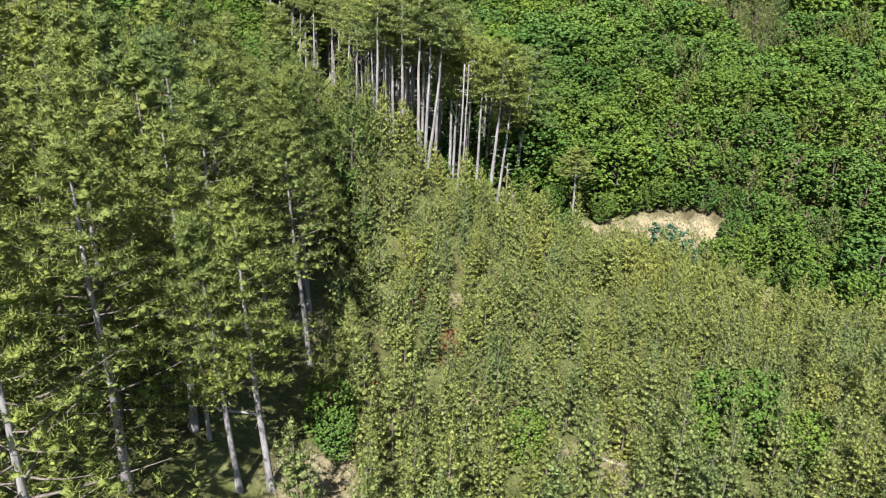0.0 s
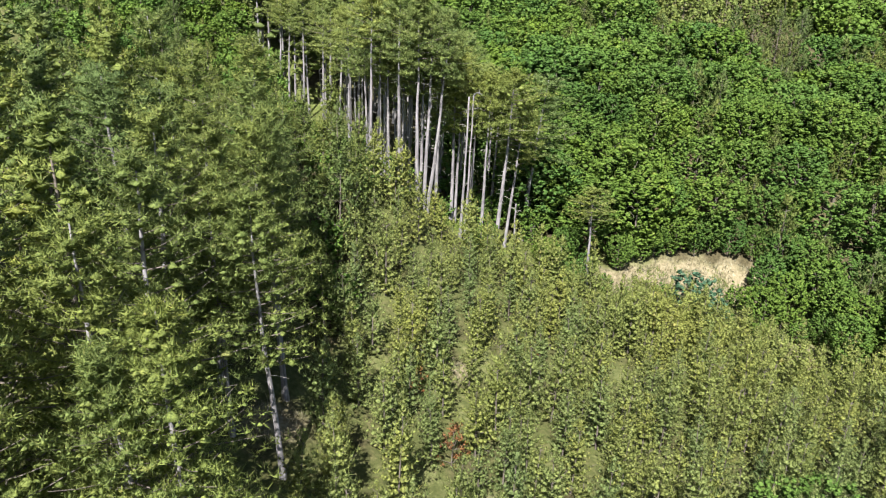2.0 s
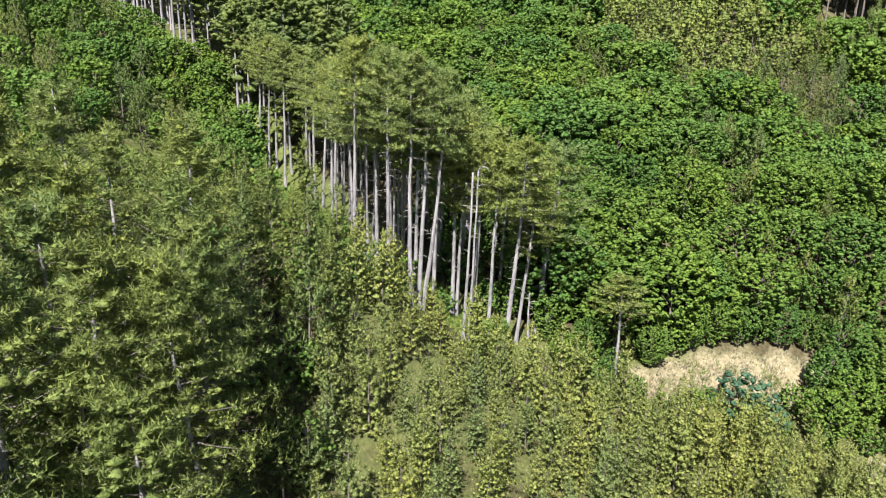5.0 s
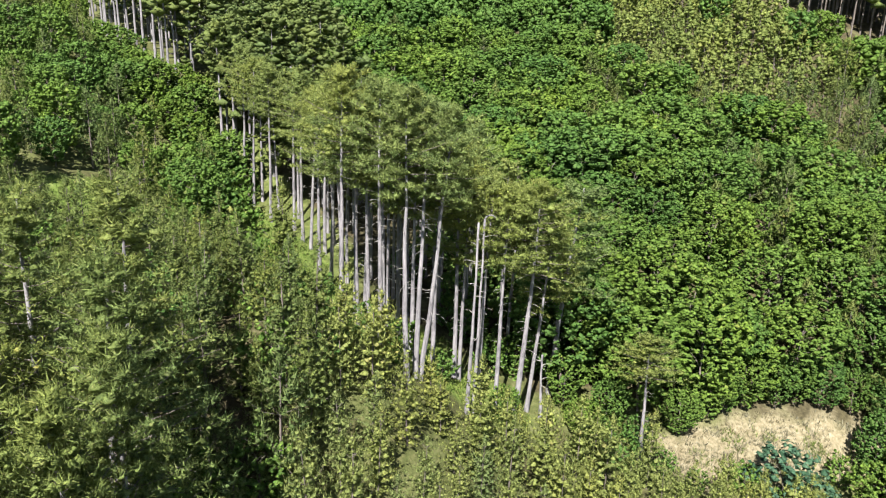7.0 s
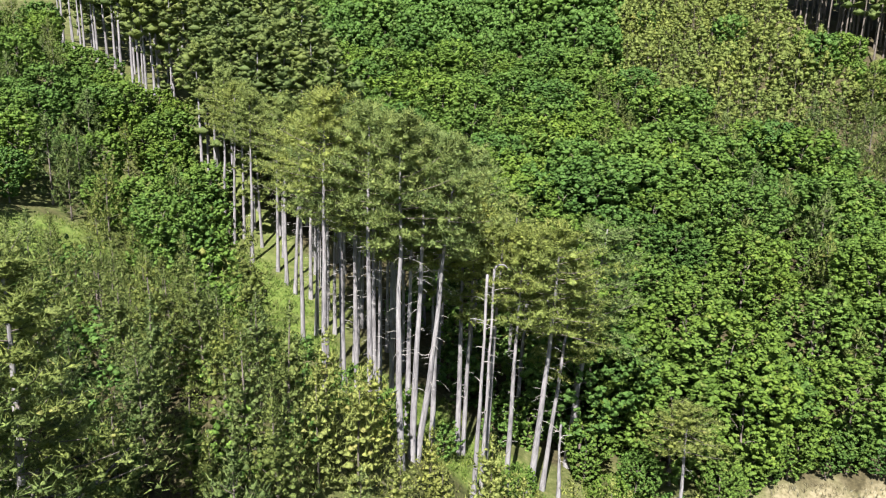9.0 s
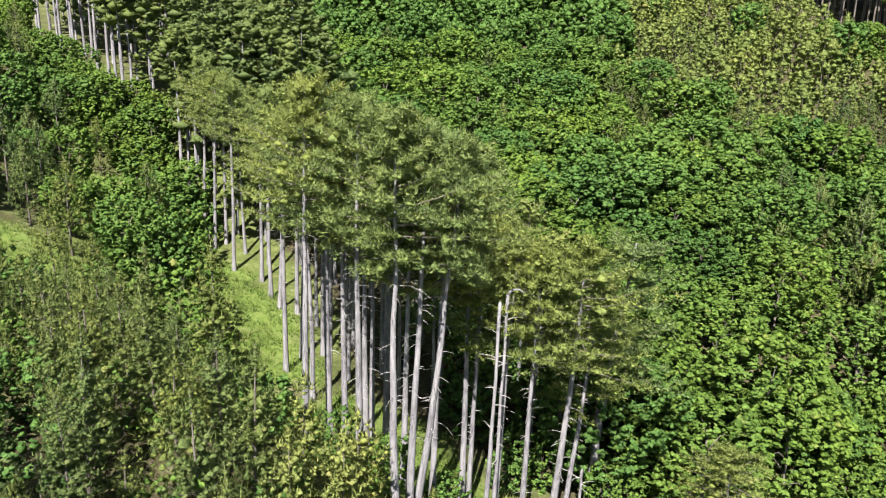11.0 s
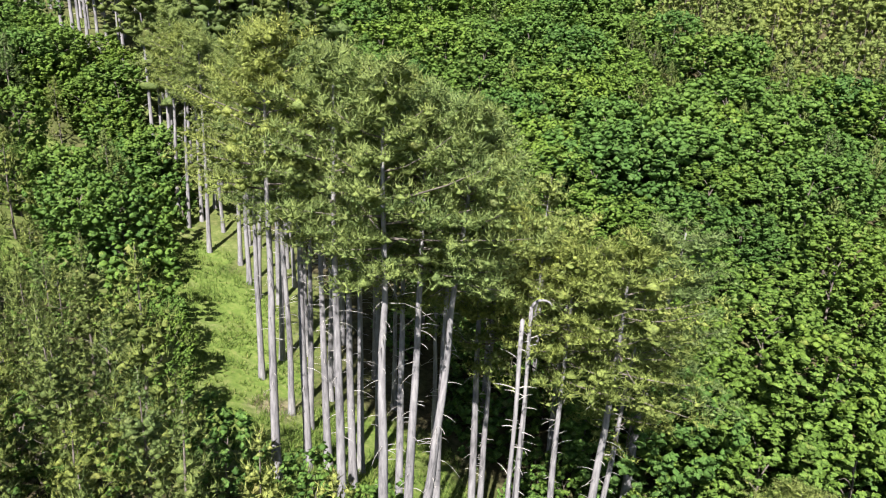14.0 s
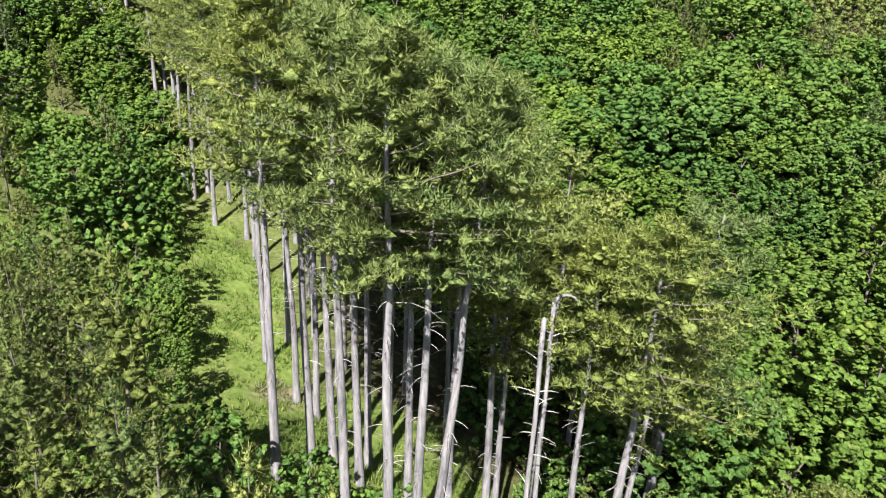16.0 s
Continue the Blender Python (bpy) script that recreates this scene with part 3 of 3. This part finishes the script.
# ---- builds of each kind of tree ----
GROVE = [tall_pine(100 + k, 17.8, cf, rc, 38, 14, 21, 0.24, 0.038, 0.33, dead=24, bend=bd) for k, (cf, rc, bd) in enumerate(((0.64, 3.0, 0.1), (0.66, 2.8, 0.16), (0.58, 3.2, 0.12), (0.64, 2.9, 0.3), (0.6, 3.2, 0.14), (0.46, 3.4, 0.3), (0.5, 3.3, 0.2)))]
GROVE_LITE = [tall_pine(150 + k, 17.2, cf, rc, 26, 10, 9, 0.32, 0.07, 0.4, dead=8, core=0.42) for k, (cf, rc) in enumerate(((0.56, 3.1), (0.64, 2.9), (0.5, 3.2)))]
MATURE = [tall_pine(200 + k, 18.0, cf, rc, 66, 12, 17, 0.28, 0.044, 0.36, dead=8, conic=0.55, radius=0.2) for k, (cf, rc) in enumerate(((0.16, 4.1), (0.24, 3.7), (0.12, 4.3), (0.3, 3.7), (0.42, 3.2), (0.36, 3.0)))]
MATURE_LITE = [tall_pine(250 + k, 18.0, cf, rc, 44, 10, 9, 0.34, 0.075, 0.42, dead=5, conic=0.62, radius=0.2, core=0.42) for k, (cf, rc) in enumerate(((0.16, 4.0), (0.24, 3.7), (0.12, 4.2)))]
FAR_PINE = [tall_pine(300 + k, 16.0, cf, 3.0, 22, 6, 5, 0.45, 0.09, 0.56, dead=3, radius=0.19, core=0.66) for k, cf in enumerate((0.36, 0.48, 0.26))]
FAR_BARE = [tall_pine(330 + k, 17.0, cf, 2.8, 18, 6, 5, 0.45, 0.09, 0.56, dead=4, radius=0.21, core=0.66) for k, cf in enumerate((0.6, 0.66, 0.55))]
FAR_DARK = [tall_pine(360 + k, 16.0, cf, 2.6, 12, 4, 3, 0.6, 0.15, 0.7, dead=0, radius=0.15, core=0.66) for k, cf in enumerate((0.42, 0.5, 0.36))]
YOUNG = [young_pine(400 + k, 6.0, rc, 11, 6, 3, 14, 0.24, 0.036, 0.28) for k, rc in enumerate((1.5, 1.3, 1.6, 1.4, 1.2))]
POINTED = [young_pine(500 + k, 8.0, rc, 13, 7, 3, 13, 0.26, 0.036, 0.32, 0.09, 0.1) for k, rc in enumerate((1.8, 1.5, 1.95))]
POINTED_LITE = [young_pine(540 + k, 8.0, rc, 12, 6, 2, 11, 0.4, 0.075, 0.4, 0.09, 0.1) for k, rc in enumerate((2.0, 1.7, 2.2))]
FAR_YOUNG = [young_pine(600 + k, 6.5, 1.9, 8, 6, 1, 6, 0.5, 0.1, 0.52, core=0.85) for k in range(3)]
YOUNG_LITE = [young_pine(450 + k, 6.0, rc, 10, 6, 3, 7, 0.3, 0.06, 0.32) for k, rc in enumerate((1.5, 1.3, 1.6))]
BROAD = [broad_tree(700 + k, tl, rc, 540, 4, 0.23) for k, (tl, rc) in enumerate(((8.5, 2.5), (8.0, 2.8), (9.2, 2.4), (7.6, 2.6), (8.8, 2.9)))]
BROAD_LITE = [broad_tree(750 + k, 8.4, 2.7, 380, 3, 0.31) for k in range(4)]
FAR_BROAD = [broad_tree(800 + k, 8.5, 2.8, 170, 2, 0.52) for k in range(3)]
SHRUB = [broad_tree(900 + k, 3.2, 1.4, 120, 4, 0.2, 0.08, 0.05, 5) for k in range(3)]

grove_pine = Kind("pine_tree", GROVE, BARK, NEEDLE, "tall black pine with a bare grey trunk and high olive crown", "pine tree", "pines of the hillside grove")
inner_pine = Kind("pine_tree", GROVE_LITE, BARK, NEEDLE, "tall black pine standing close inside the shaded grove", "pine tree", "pines of the hillside grove")
mature_pine = Kind("pine_tree", MATURE, BARK, NEEDLE_OLD, "full-grown black pine with a dense olive-green crown", "pine tree", "dense pines beside the young plantation")
# inner trunks get the darker bark, a shaded tone of the rim pines' pale grey
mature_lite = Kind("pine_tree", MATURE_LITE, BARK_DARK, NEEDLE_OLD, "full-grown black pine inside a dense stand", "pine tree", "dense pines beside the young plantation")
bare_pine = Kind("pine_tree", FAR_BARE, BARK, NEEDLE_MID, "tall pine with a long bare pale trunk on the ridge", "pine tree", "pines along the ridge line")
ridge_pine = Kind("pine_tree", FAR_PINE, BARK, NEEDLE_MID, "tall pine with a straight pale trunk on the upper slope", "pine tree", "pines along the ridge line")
young = Kind("young_pine", YOUNG, BARK_DARK, NEEDLE_YOUNG, "young pointed pine with pale yellow-green shoots in a plantation", "young pine", "young plantation pines")
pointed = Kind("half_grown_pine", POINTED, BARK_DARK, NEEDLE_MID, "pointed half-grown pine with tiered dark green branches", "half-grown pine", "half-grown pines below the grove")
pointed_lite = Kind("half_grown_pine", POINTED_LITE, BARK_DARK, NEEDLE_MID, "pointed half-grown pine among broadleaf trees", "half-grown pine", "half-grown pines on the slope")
broad = Kind("broadleaf_tree", BROAD, BARK_DARK, LEAF, "bushy broadleaf tree with fresh bright green leaf layers", "broadleaf tree", "broadleaf trees on the slope")
broad_lite = Kind("broadleaf_tree", BROAD_LITE, BARK_DARK, LEAF, "broadleaf tree with a rounded green crown on the upper slope", "broadleaf tree", "broadleaf trees on the slope")
shrub = Kind("shrub", SHRUB, BARK_DARK, LEAF_DULL, "low leafy green shrub on the grassy slope", "shrub", "shrubs on the slope")
bluish = Kind("shrub", SHRUB, BARK_DARK, LEAF_BLUE, "dense dark bluish-green bush beside the dry bank", "shrub", "bluish bushes by the dry bank")

# ---- the grove on the bank: x, y, lean to the right in degrees ----
rng = np.random.default_rng(11)
EDGE = [(-7.0, 77.8, 0.75, 1.08), (-6.2, 80.4, -0.75, 1.1), (-11.0, 90.0, 0.5, 1.05), (-8.5, 86.9, 0, 1.0), (-5.4, 81.2, -1, 1.06), (-3.9, 75.9, 0, 1.1), (-4.1, 80.4, -1, 1.08),
        (-3.4, 85.2, 0, 1.05), (-1.8, 73.1, -1, 1.14), (-1.8, 78.2, 0.5, 1.06), (-1.3, 74.9, 1.5, 1.13), (-0.2, 78.2, 1, 1.06), (1.5, 80.4, 0.5, 1.1), (1.9, 80.9, 1.5, 0.95),
        (3.4, 79.7, 1.5, 1.04), (4.7, 78.2, 1.5, 1.05), (-20.2, 108.0, 1.5, 1.03), (-17.1, 106.4, 1, 1.02), (-15.3, 102.7, 0, 1.04), (-14.0, 100.5, 3, 1.0), (-12.5, 100.5, 0.5, 1.02),
        (-23.2, 111.6, 3, 1.0), (-22.5, 113.0, 1, 1.0), (-24.9, 113.7, 1, 1.03), (-10.5, 93.0, 2, 1.0), (-7.2, 85.7, 2, 1.02), (-6.8, 89.7, 1, 1.0), (-4.0, 82.4, 0, 1.05), (-3.6, 87.4, 0.5, 1.0)]
for k, (x, y, lean, size) in enumerate(EDGE):
    grove_pine.plant(x, y, size, rng.uniform(0, 360), (rng.uniform(-1, 1), lean), k % 5 if x < 1 else (0, 2, 4)[k % 3])
# those that lean out over the edge
grove_pine.plant(-1.0, 75.4, 1.12, 40, (0, 6.5), 3, label="black pine leaning sideways with a forked bare trunk")
grove_pine.plant(6.3, 78.9, 1.12, 200, (1, 4.5), 4, wide=1.2, label="stout black pine leaning out at the grove's edge")
grove_pine.plant(7.6, 81.3, 0.98, 120, (0, 4.5), 6, label="slim black pine leaning at the grove's edge")
grove_pine.plant(9.9, 84.6, 1.08, 75, (0, 4.0), 5, wide=1.4, label="black pine with a broad crown at the grove's lower edge")
lone = grove_pine.plant(16.8, 79.6, 0.64, 20, (0, -1), 0, label="small lone pine with a round high crown", wide=1.5)
taken = [(x, y, 1.9) for x, y, *_ in EDGE] + [(-1.0, 75.4, 1.5), (6.3, 78.9, 2), (7.6, 81.3, 2), (9.7, 85.2, 2)]
INNER = [(-3, 86), (1, 86), (8, 85), (9.5, 89), (6, 96), (0, 106), (-10, 120), (-22, 134), (-34, 141), (-31, 124), (-24, 115.5), (-18, 108.5), (-12, 99), (-7, 90.5)]
for k, (x, y) in enumerate(scatter(INNER, 2.9, 21, taken)):
    kind = inner_pine if y < 108 else ridge_pine
    kind.plant(x, y, rng.uniform(0.88, 1.04), rng.uniform(0, 360), (rng.uniform(-2, 2), rng.uniform(-2, 2)), k)

# ---- pines that go on up the ridge ----
RIDGE = [(-29.7, 120.8), (-29.6, 122.8), (-28.9, 123.6), (-37.8, 133.8), (-39.5, 131.6), (-40.4, 130.9), (-41.3, 131.3), (-43, 133), (-45.8, 135.9), (-51.4, 145.8),
         (-53.2, 147.2), (-53.8, 145.4), (-58.4, 150.5), (-65.4, 160.3), (-66.6, 159.4), (-68.5, 162), (-60.5, 153.5), (-56, 149)]
for k, (x, y) in enumerate(RIDGE):
    (bare_pine if k == 0 or x < -37 else ridge_pine).plant(x, y, rng.uniform(0.95, 1.12), rng.uniform(0, 360), (rng.uniform(-1, 1), rng.uniform(-1, 1)), k)
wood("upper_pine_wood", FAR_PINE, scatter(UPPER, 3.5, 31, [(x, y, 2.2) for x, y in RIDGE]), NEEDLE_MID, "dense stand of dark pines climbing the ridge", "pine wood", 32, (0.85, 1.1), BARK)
# trunks in branch bark: the wood's deep shade is put into their colour
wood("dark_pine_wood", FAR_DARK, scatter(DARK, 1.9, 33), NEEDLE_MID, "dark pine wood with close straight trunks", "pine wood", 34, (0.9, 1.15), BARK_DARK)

# ---- the dense old pines to the left of the plantation ----
RIM = [(-7.4, 40.2, -4), (-8.8, 46.9, -3), (-10.8, 42.3, -1), (-6.9, 28.0, -3.5), (-8.3, 27.3, -4.5), (-9.8, 50.2, -2)]
for k, (x, y, lean) in enumerate(RIM):
    mature_pine.plant(x, y, (0.95, 1.02, 0.9, 0.95, 0.85, 1.0)[k], 67 * k, (0, lean), 4 + k % 2, label="black pine with a bare trunk edging the dense stand")
OLD = [(-13, 25.5), (-12, 17.5), (-16, 21), (-15.5, 30), (-19.5, 26.5), (-11.7, 36), (-12.6, 46.2), (-11.8, 30.8), (-13.4, 41), (-12.8, 54.5), (-17, 57), (-20.5, 59.5), (-16.5, 52.5), (-15.4, 49), (-16.5, 45), (-13.2, 57.6)]
for k, (x, y) in enumerate(OLD):
    mature_pine.plant(x, y, rng.uniform(0.95, 1.05), rng.uniform(0, 360), (rng.uniform(-1, 1), rng.uniform(-2, 2)), k % 2 * 2, wide=1.15)
OLD_AREA = [(-13, 24), (-14, 40), (-14, 56), (-18, 60), (-28, 62), (-40, 64), (-33, 46), (-19, 20), (-14, 18)]
for k, (x, y) in enumerate(scatter(OLD_AREA, 3.4, 41, [(x, y, 3.2) for x, y in OLD] + [(x, y, 3.2) for x, y, _ in RIM])):
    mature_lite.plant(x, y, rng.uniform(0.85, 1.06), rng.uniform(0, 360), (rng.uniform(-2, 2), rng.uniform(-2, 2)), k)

# ---- half-grown pines and shrubs between the old pines and the bank ----
for k, (x, y) in enumerate(scatter(HALF, 2.3, 51, [(-34, 93, 6)])):
    (pointed if x > -20 and y > 62 else pointed_lite).plant(x, y, rng.uniform(0.7, 1.2) if x > -20 else rng.uniform(0.6, 0.95), rng.uniform(0, 360), (rng.uniform(-2, 2), rng.uniform(-2, 2)), k)
for k, (x, y) in enumerate(scatter(HALF, 3.6, 52, [(-34, 93, 6)])):
    shrub.plant(x, y, rng.uniform(0.7, 1.3), rng.uniform(0, 360), build=k)
LEFT_SLOPE = [(-25, 97), (-26, 105), (-29, 111), (-34, 115), (-44, 125), (-57, 139), (-69, 151), (-76, 150), (-66, 120), (-54, 98), (-44, 92)]
open_spots = [(a, b, r * 0.95) for a, b, r in MEADOW]
for k, (x, y) in enumerate(scatter(LEFT_SLOPE, 3.0, 53, open_spots)):
    if k % 2:
        pointed_lite.plant(x, y, rng.uniform(0.7, 1.1), rng.uniform(0, 360), build=k)
    else:
        broad_lite.plant(x, y, rng.uniform(0.6, 0.92), rng.uniform(0, 360), build=k)
for x, y, s in ((-19.5, 92.5, 1.5), (-22.5, 98, 1.7), (-16.5, 87, 1.3), (-9.4, 77.4, 0.9), (-8.2, 75.0, 1.0), (-5, 76.3, 0.8), (-2.5, 75.3, 0.9), (-24.5, 106, 1.6), (-26.5, 109.5, 1.4),
                (-22, 101.5, 1.3), (-24.5, 102, 1.5), (0.5, 78.5, 0.7), (-28, 115.5, 1.5), (4.4, 84, 0.8), (7, 85.5, 1.0),
                (-24, 112.5, 1.2), (-29.5, 119, 0.9), (-32.5, 122, 1.0), (-35.5, 126, 0.9), (-39, 128.5, 0.9), (-30.5, 116, 1.2), (-34, 119, 1.5), (-42.5, 130.5, 1.0), (-47, 135, 1.1), (-27, 112.5, 1.5)):
    shrub.plant(x, y, s, rng.uniform(0, 360), build=int(s * 10))

for k, (x, y) in enumerate(((-45.1, 122.4), (-42.4, 121.9), (-39.7, 121.3), (-36.3, 120.6), (-33.2, 119.8), (-30.9, 118.2), (-37.2, 124.2), (-33.7, 122.9), (-40.6, 125.6), (-43.3, 126.7), (-35, 127), (-38, 129), (-28.4, 116.6), (-26.8, 114.6), (-46.5, 129))):
    broad_lite.plant(x, y, 0.5 + 0.06 * (k * 5 % 6), 70 * k, build=k, wide=1.2)

# ---- broadleaf trees on the far slope ----
SLOPE = [(11, 85.5), (15, 83.5), (20, 84), (24, 85.6), (28, 87.2), (33, 88), (38, 88), (43, 82), (47, 76), (54, 70), (60, 76), (76, 110), (70, 140), (40, 128), (22, 150), (-5, 160), (-24, 152), (-18, 136), (-6, 122), (2, 107), (8, 97), (10.5, 90)]
spots = scatter(SLOPE, 3.15, 61)
spots.sort(key=lambda p: p[1] + abs(p[0] - 20) * 0.25)
for k, (x, y) in enumerate(spots[:340]):
    if (k * 7) % 23 == 0 or (x > 34 and k % 3 == 0) or (x > 20 and y > 118 and k % 5 < 2):
        pointed_lite.plant(x, y, rng.uniform(0.9, 1.3), rng.uniform(0, 360), build=k)
    else:
        (broad if k < 90 else broad_lite).plant(x, y, rng.uniform(0.68, 1.22), rng.uniform(0, 360), (rng.uniform(-4, 4), rng.uniform(-4, 4)), k, wide=rng.uniform(1.05, 1.3))
TOP = [(-24, 154), (-4, 161), (24, 152), (34, 190), (32, 208), (-50, 208), (-55, 190), (-36, 172)]
wood("upper_broadleaf_wood", FAR_BROAD, scatter(TOP, 4.8, 63), LEAF, "bright green broadleaf canopy near the hilltop", "broadleaf wood", 64, (0.95, 1.4))
PINE_TOP = [(24, 150), (40, 129), (60, 138), (54, 150), (54, 180), (58, 205), (33, 205), (35, 190)]
wood("upper_plantation", FAR_YOUNG, scatter(PINE_TOP, 1.9, 65), NEEDLE_OLD, "pale plantation of small pointed pines high on the slope", "young pine wood", 66, (0.8, 1.25))
wood("upper_mixed_wood", FAR_BROAD, scatter(PINE_TOP, 12, 69), LEAF, "scattered broadleaf crowns among small upper pines", "broadleaf wood", 70, (0.7, 1.0))
RIGHT = [(60, 137), (76, 110), (96, 116), (100, 138), (84, 138), (66, 141)]
wood("right_broadleaf_wood", FAR_BROAD, scatter(RIGHT, 4.2, 67), LEAF, "mixed green broadleaf canopy below the dark pines", "broadleaf wood", 68, (0.8, 1.1))
wood("low_broadleaf_wood", FAR_BROAD, scatter([(54, 152), (58, 153), (59, 150), (65, 145.5), (73, 142.5), (86, 140), (84, 136), (66, 139), (57, 143)], 2.6, 77), LEAF, "low broadleaf scrub at the dark wood's foot", "broadleaf wood", 78, (0.35, 0.6))

# ---- the young plantation ----
bare_spots = [(a, b, r * 0.8) for a, b, r in BARE]
rows = scatter(PLANTATION, 2.0, 71, bare_spots)
rows.sort(key=lambda p: p[1] + abs(p[0] - 5) * 0.3)
for k, (x, y) in enumerate(rows[:300]):
    young.plant(x, y, rng.uniform(0.72, 1.22), rng.uniform(0, 360), (rng.uniform(-3, 3), rng.uniform(-3, 3)), k)
wood("plantation", YOUNG_LITE, rows[300:], NEEDLE_YOUNG, "close rows of young pointed pines", "young pine wood", 72, (0.7, 1.25))
# broadleaf trees among and in front of it
for x, y, s in ((41, 86, 0.8), (43.5, 84.5, 0.8), (42.5, 88.5, 0.9), (40.5, 89.5, 0.9), (45, 80, 0.8), (43.6, 79, 0.5), (46.5, 77, 0.8), (-15.2, 87.2, 0.48), (-13.6, 83.6, 0.4), (-16.6, 90.6, 0.42), (21, 41, 0.75), (24.5, 42.5, 0.7), (22.5, 38.5, 0.65), (18.5, 38, 0.55), (26, 38, 0.6), (-4.8, 33, 0.5), (-4.2, 31.6, 0.4), (6.8, 35, 0.48), (36.5, 79, 0.7), (40, 81, 0.8),
                (44, 74, 0.75), (47, 68, 0.8), (38.5, 83.5, 0.7), (50, 62, 0.8), (5.5, 77.5, 0.4), (12, 80, 0.45), (14.5, 82.5, 0.55), (11, 83.5, 0.6), (21, 83.6, 0.55), (24.5, 86, 0.6), (28, 87.4, 0.6), (31.5, 88.2, 0.55), (35.6, 88.4, 0.6), (38.4, 88, 0.5), (22.6, 85.2, 0.5), (26.2, 87, 0.5), (33.4, 88.6, 0.6)):
    broad.plant(x, y, s, rng.uniform(0, 360), build=int(x * 3) % 5)

for k, (x, y) in enumerate(scatter([(11, 79), (17, 78), (24, 77.6), (31, 77.5), (38, 79), (42, 79), (41, 84), (14, 82)], 2.4, 83, [(a, b, r * 1.05) for a, b, r in BARE] + [(16.8, 79.6, 1.6)])):
    shrub.plant(x, y, rng.uniform(0.4, 0.95), rng.uniform(0, 360), build=k)
# shaded undergrowth behind the grove's front rows
for k, (x, y) in enumerate(scatter([(3, 86.5), (10, 85.5), (10.5, 92), (6, 100), (0, 106), (-5, 98), (0, 92)], 2.6, 81, [(x, y, 0.9) for x, y, *_ in EDGE])):
    shrub.plant(x, y, rng.uniform(0.9, 1.5), rng.uniform(0, 360), build=k)


# ---- single things ----
def lying_log(x, y, long, thick, turn, name, label):
    """A bleached fallen stem with broken ends and stubs, lying on the slope."""
    rng = np.random.default_rng(int(abs(x * 10)))
    a = radians(turn)
    s = np.linspace(0, 1, 9)
    px, py = x + math.cos(a) * long * (s - 0.5), y + math.sin(a) * long * (s - 0.5)
    pts = np.stack([px, py, land(px, py) + rough(px, py) + thick * 0.9 + 0.06], -1) + rng.normal(size=(9, 3)) * 0.02
    stem_geo = tube(pts, thick * (1 - 0.35 * s) * rng.uniform(0.92, 1.08, 9), 8)
    top = tagged(new(name), label, "log")
    part("stem", stem_geo, DEADWOOD, top, smooth=True)
    for k in (2, 4, 6):
        d = np.array([math.cos(k * 2.1), math.sin(k * 2.1), 0.8])
        part("stub", tube(np.stack([pts[k], pts[k] + d * 0.3, pts[k] + d * 0.5]), np.array([0.035, 0.026, 0.012]), 5), DEADWOOD, top, smooth=True)
    return top


lying_log(12.65, 37.35, 2.6, 0.1, -18, "fallen_log", "bleached fallen log across a bare dry patch")
lying_log(-7.3, 58.8, 1.5, 0.14, -35, "fallen_log", "short pale log at the plantation's shaded edge")
lying_log(-10.5, 33.0, 3.0, 0.1, 20, "fallen_log", "thin pale fallen stem under the old pines")


def snag_tree(x, y, tall, radius, label, seed, lean=0.0, curl=0.0, twigs=9):
    """A dead pine stem, broken off or curled over at the top, with bare twigs."""
    rng = np.random.default_rng(seed)
    pts, rad, trunk = stem(rng, tall, radius, 0.2, 8, 12)
    rad = np.maximum(rad, radius * 0.5)
    if curl:
        a = np.linspace(0.3, 2.6, 7)
        hook = pts[-1] + np.stack([curl * (1 - np.cos(a)), 0 * a, curl * np.sin(a)], -1) - [0, 0, curl * 0.3]
        pts, rad = np.concatenate([pts, hook]), np.concatenate([rad, np.linspace(0.075, 0.03, 7)])
    top = tagged(new("dead_pine"), label, "dead tree")
    top.matrix_basis = pose(x, y, height(x, y) - 0.05, 0, lean, 0)
    part("trunk", tube(pts, rad, 8), BARK, top, smooth=True)
    for k in range(twigs):
        z, az, ln = tall * rng.uniform(0.4, 0.98), rng.uniform(0, 6.28), rng.uniform(0.3, 1.1)
        s = np.linspace(0, 1, 4)[:, None]
        line = along(pts, z) + np.array([math.cos(az), math.sin(az), 0.35]) * ln * s - np.array([0, 0, 0.3 * ln]) * s * s
        part("dead_branch", tube(line, np.array([0.03, 0.022, 0.015, 0.006]), 4), DEADWOOD, top, smooth=True)
    return top


snag_tree(2.5, 75.7, 14.4, 0.17, "tall dead pine trunk with a bleached broken top", 5, 1.5, twigs=14)
snag_tree(3.0, 76.6, 14.8, 0.15, "tall dead pine trunk with a bleached hooked top", 6, 1.5, 0.42, 14)
snag_tree(8.7, 80.9, 5.6, 0.17, "broken-off dead pine stem with a bare twig", 3)
snag_tree(-10.9, 30.5, 9.5, 0.13, "thin dead pine with bare crooked twigs", 4)

# a rust-brown dead young pine in the plantation, and one bluish bush at its far edge
rusty = Kind("dead_young_pine", [young_pine(950, 2.6, 0.8, 8, 5, 1, 14, 0.18, 0.06, 0.24, 0.04)], BARK_DARK, RUST, "dead young pine with rust-brown needles", "dead pine", "dead young pines")
for x, y, s in ((2.0, 45.4, 1.2), (-2.6, 37.2, 0.9), (8.8, 60.5, 0.9), (-0.5, 52.0, 0.8)):
    rusty.plant(x, y, s, 30 * x)
bluish.plant(28.6, 79.0, 1.4, 80, build=1, wide=1.2)
bluish.plant(30.3, 78.5, 1.1, 10, build=2, wide=1.2)
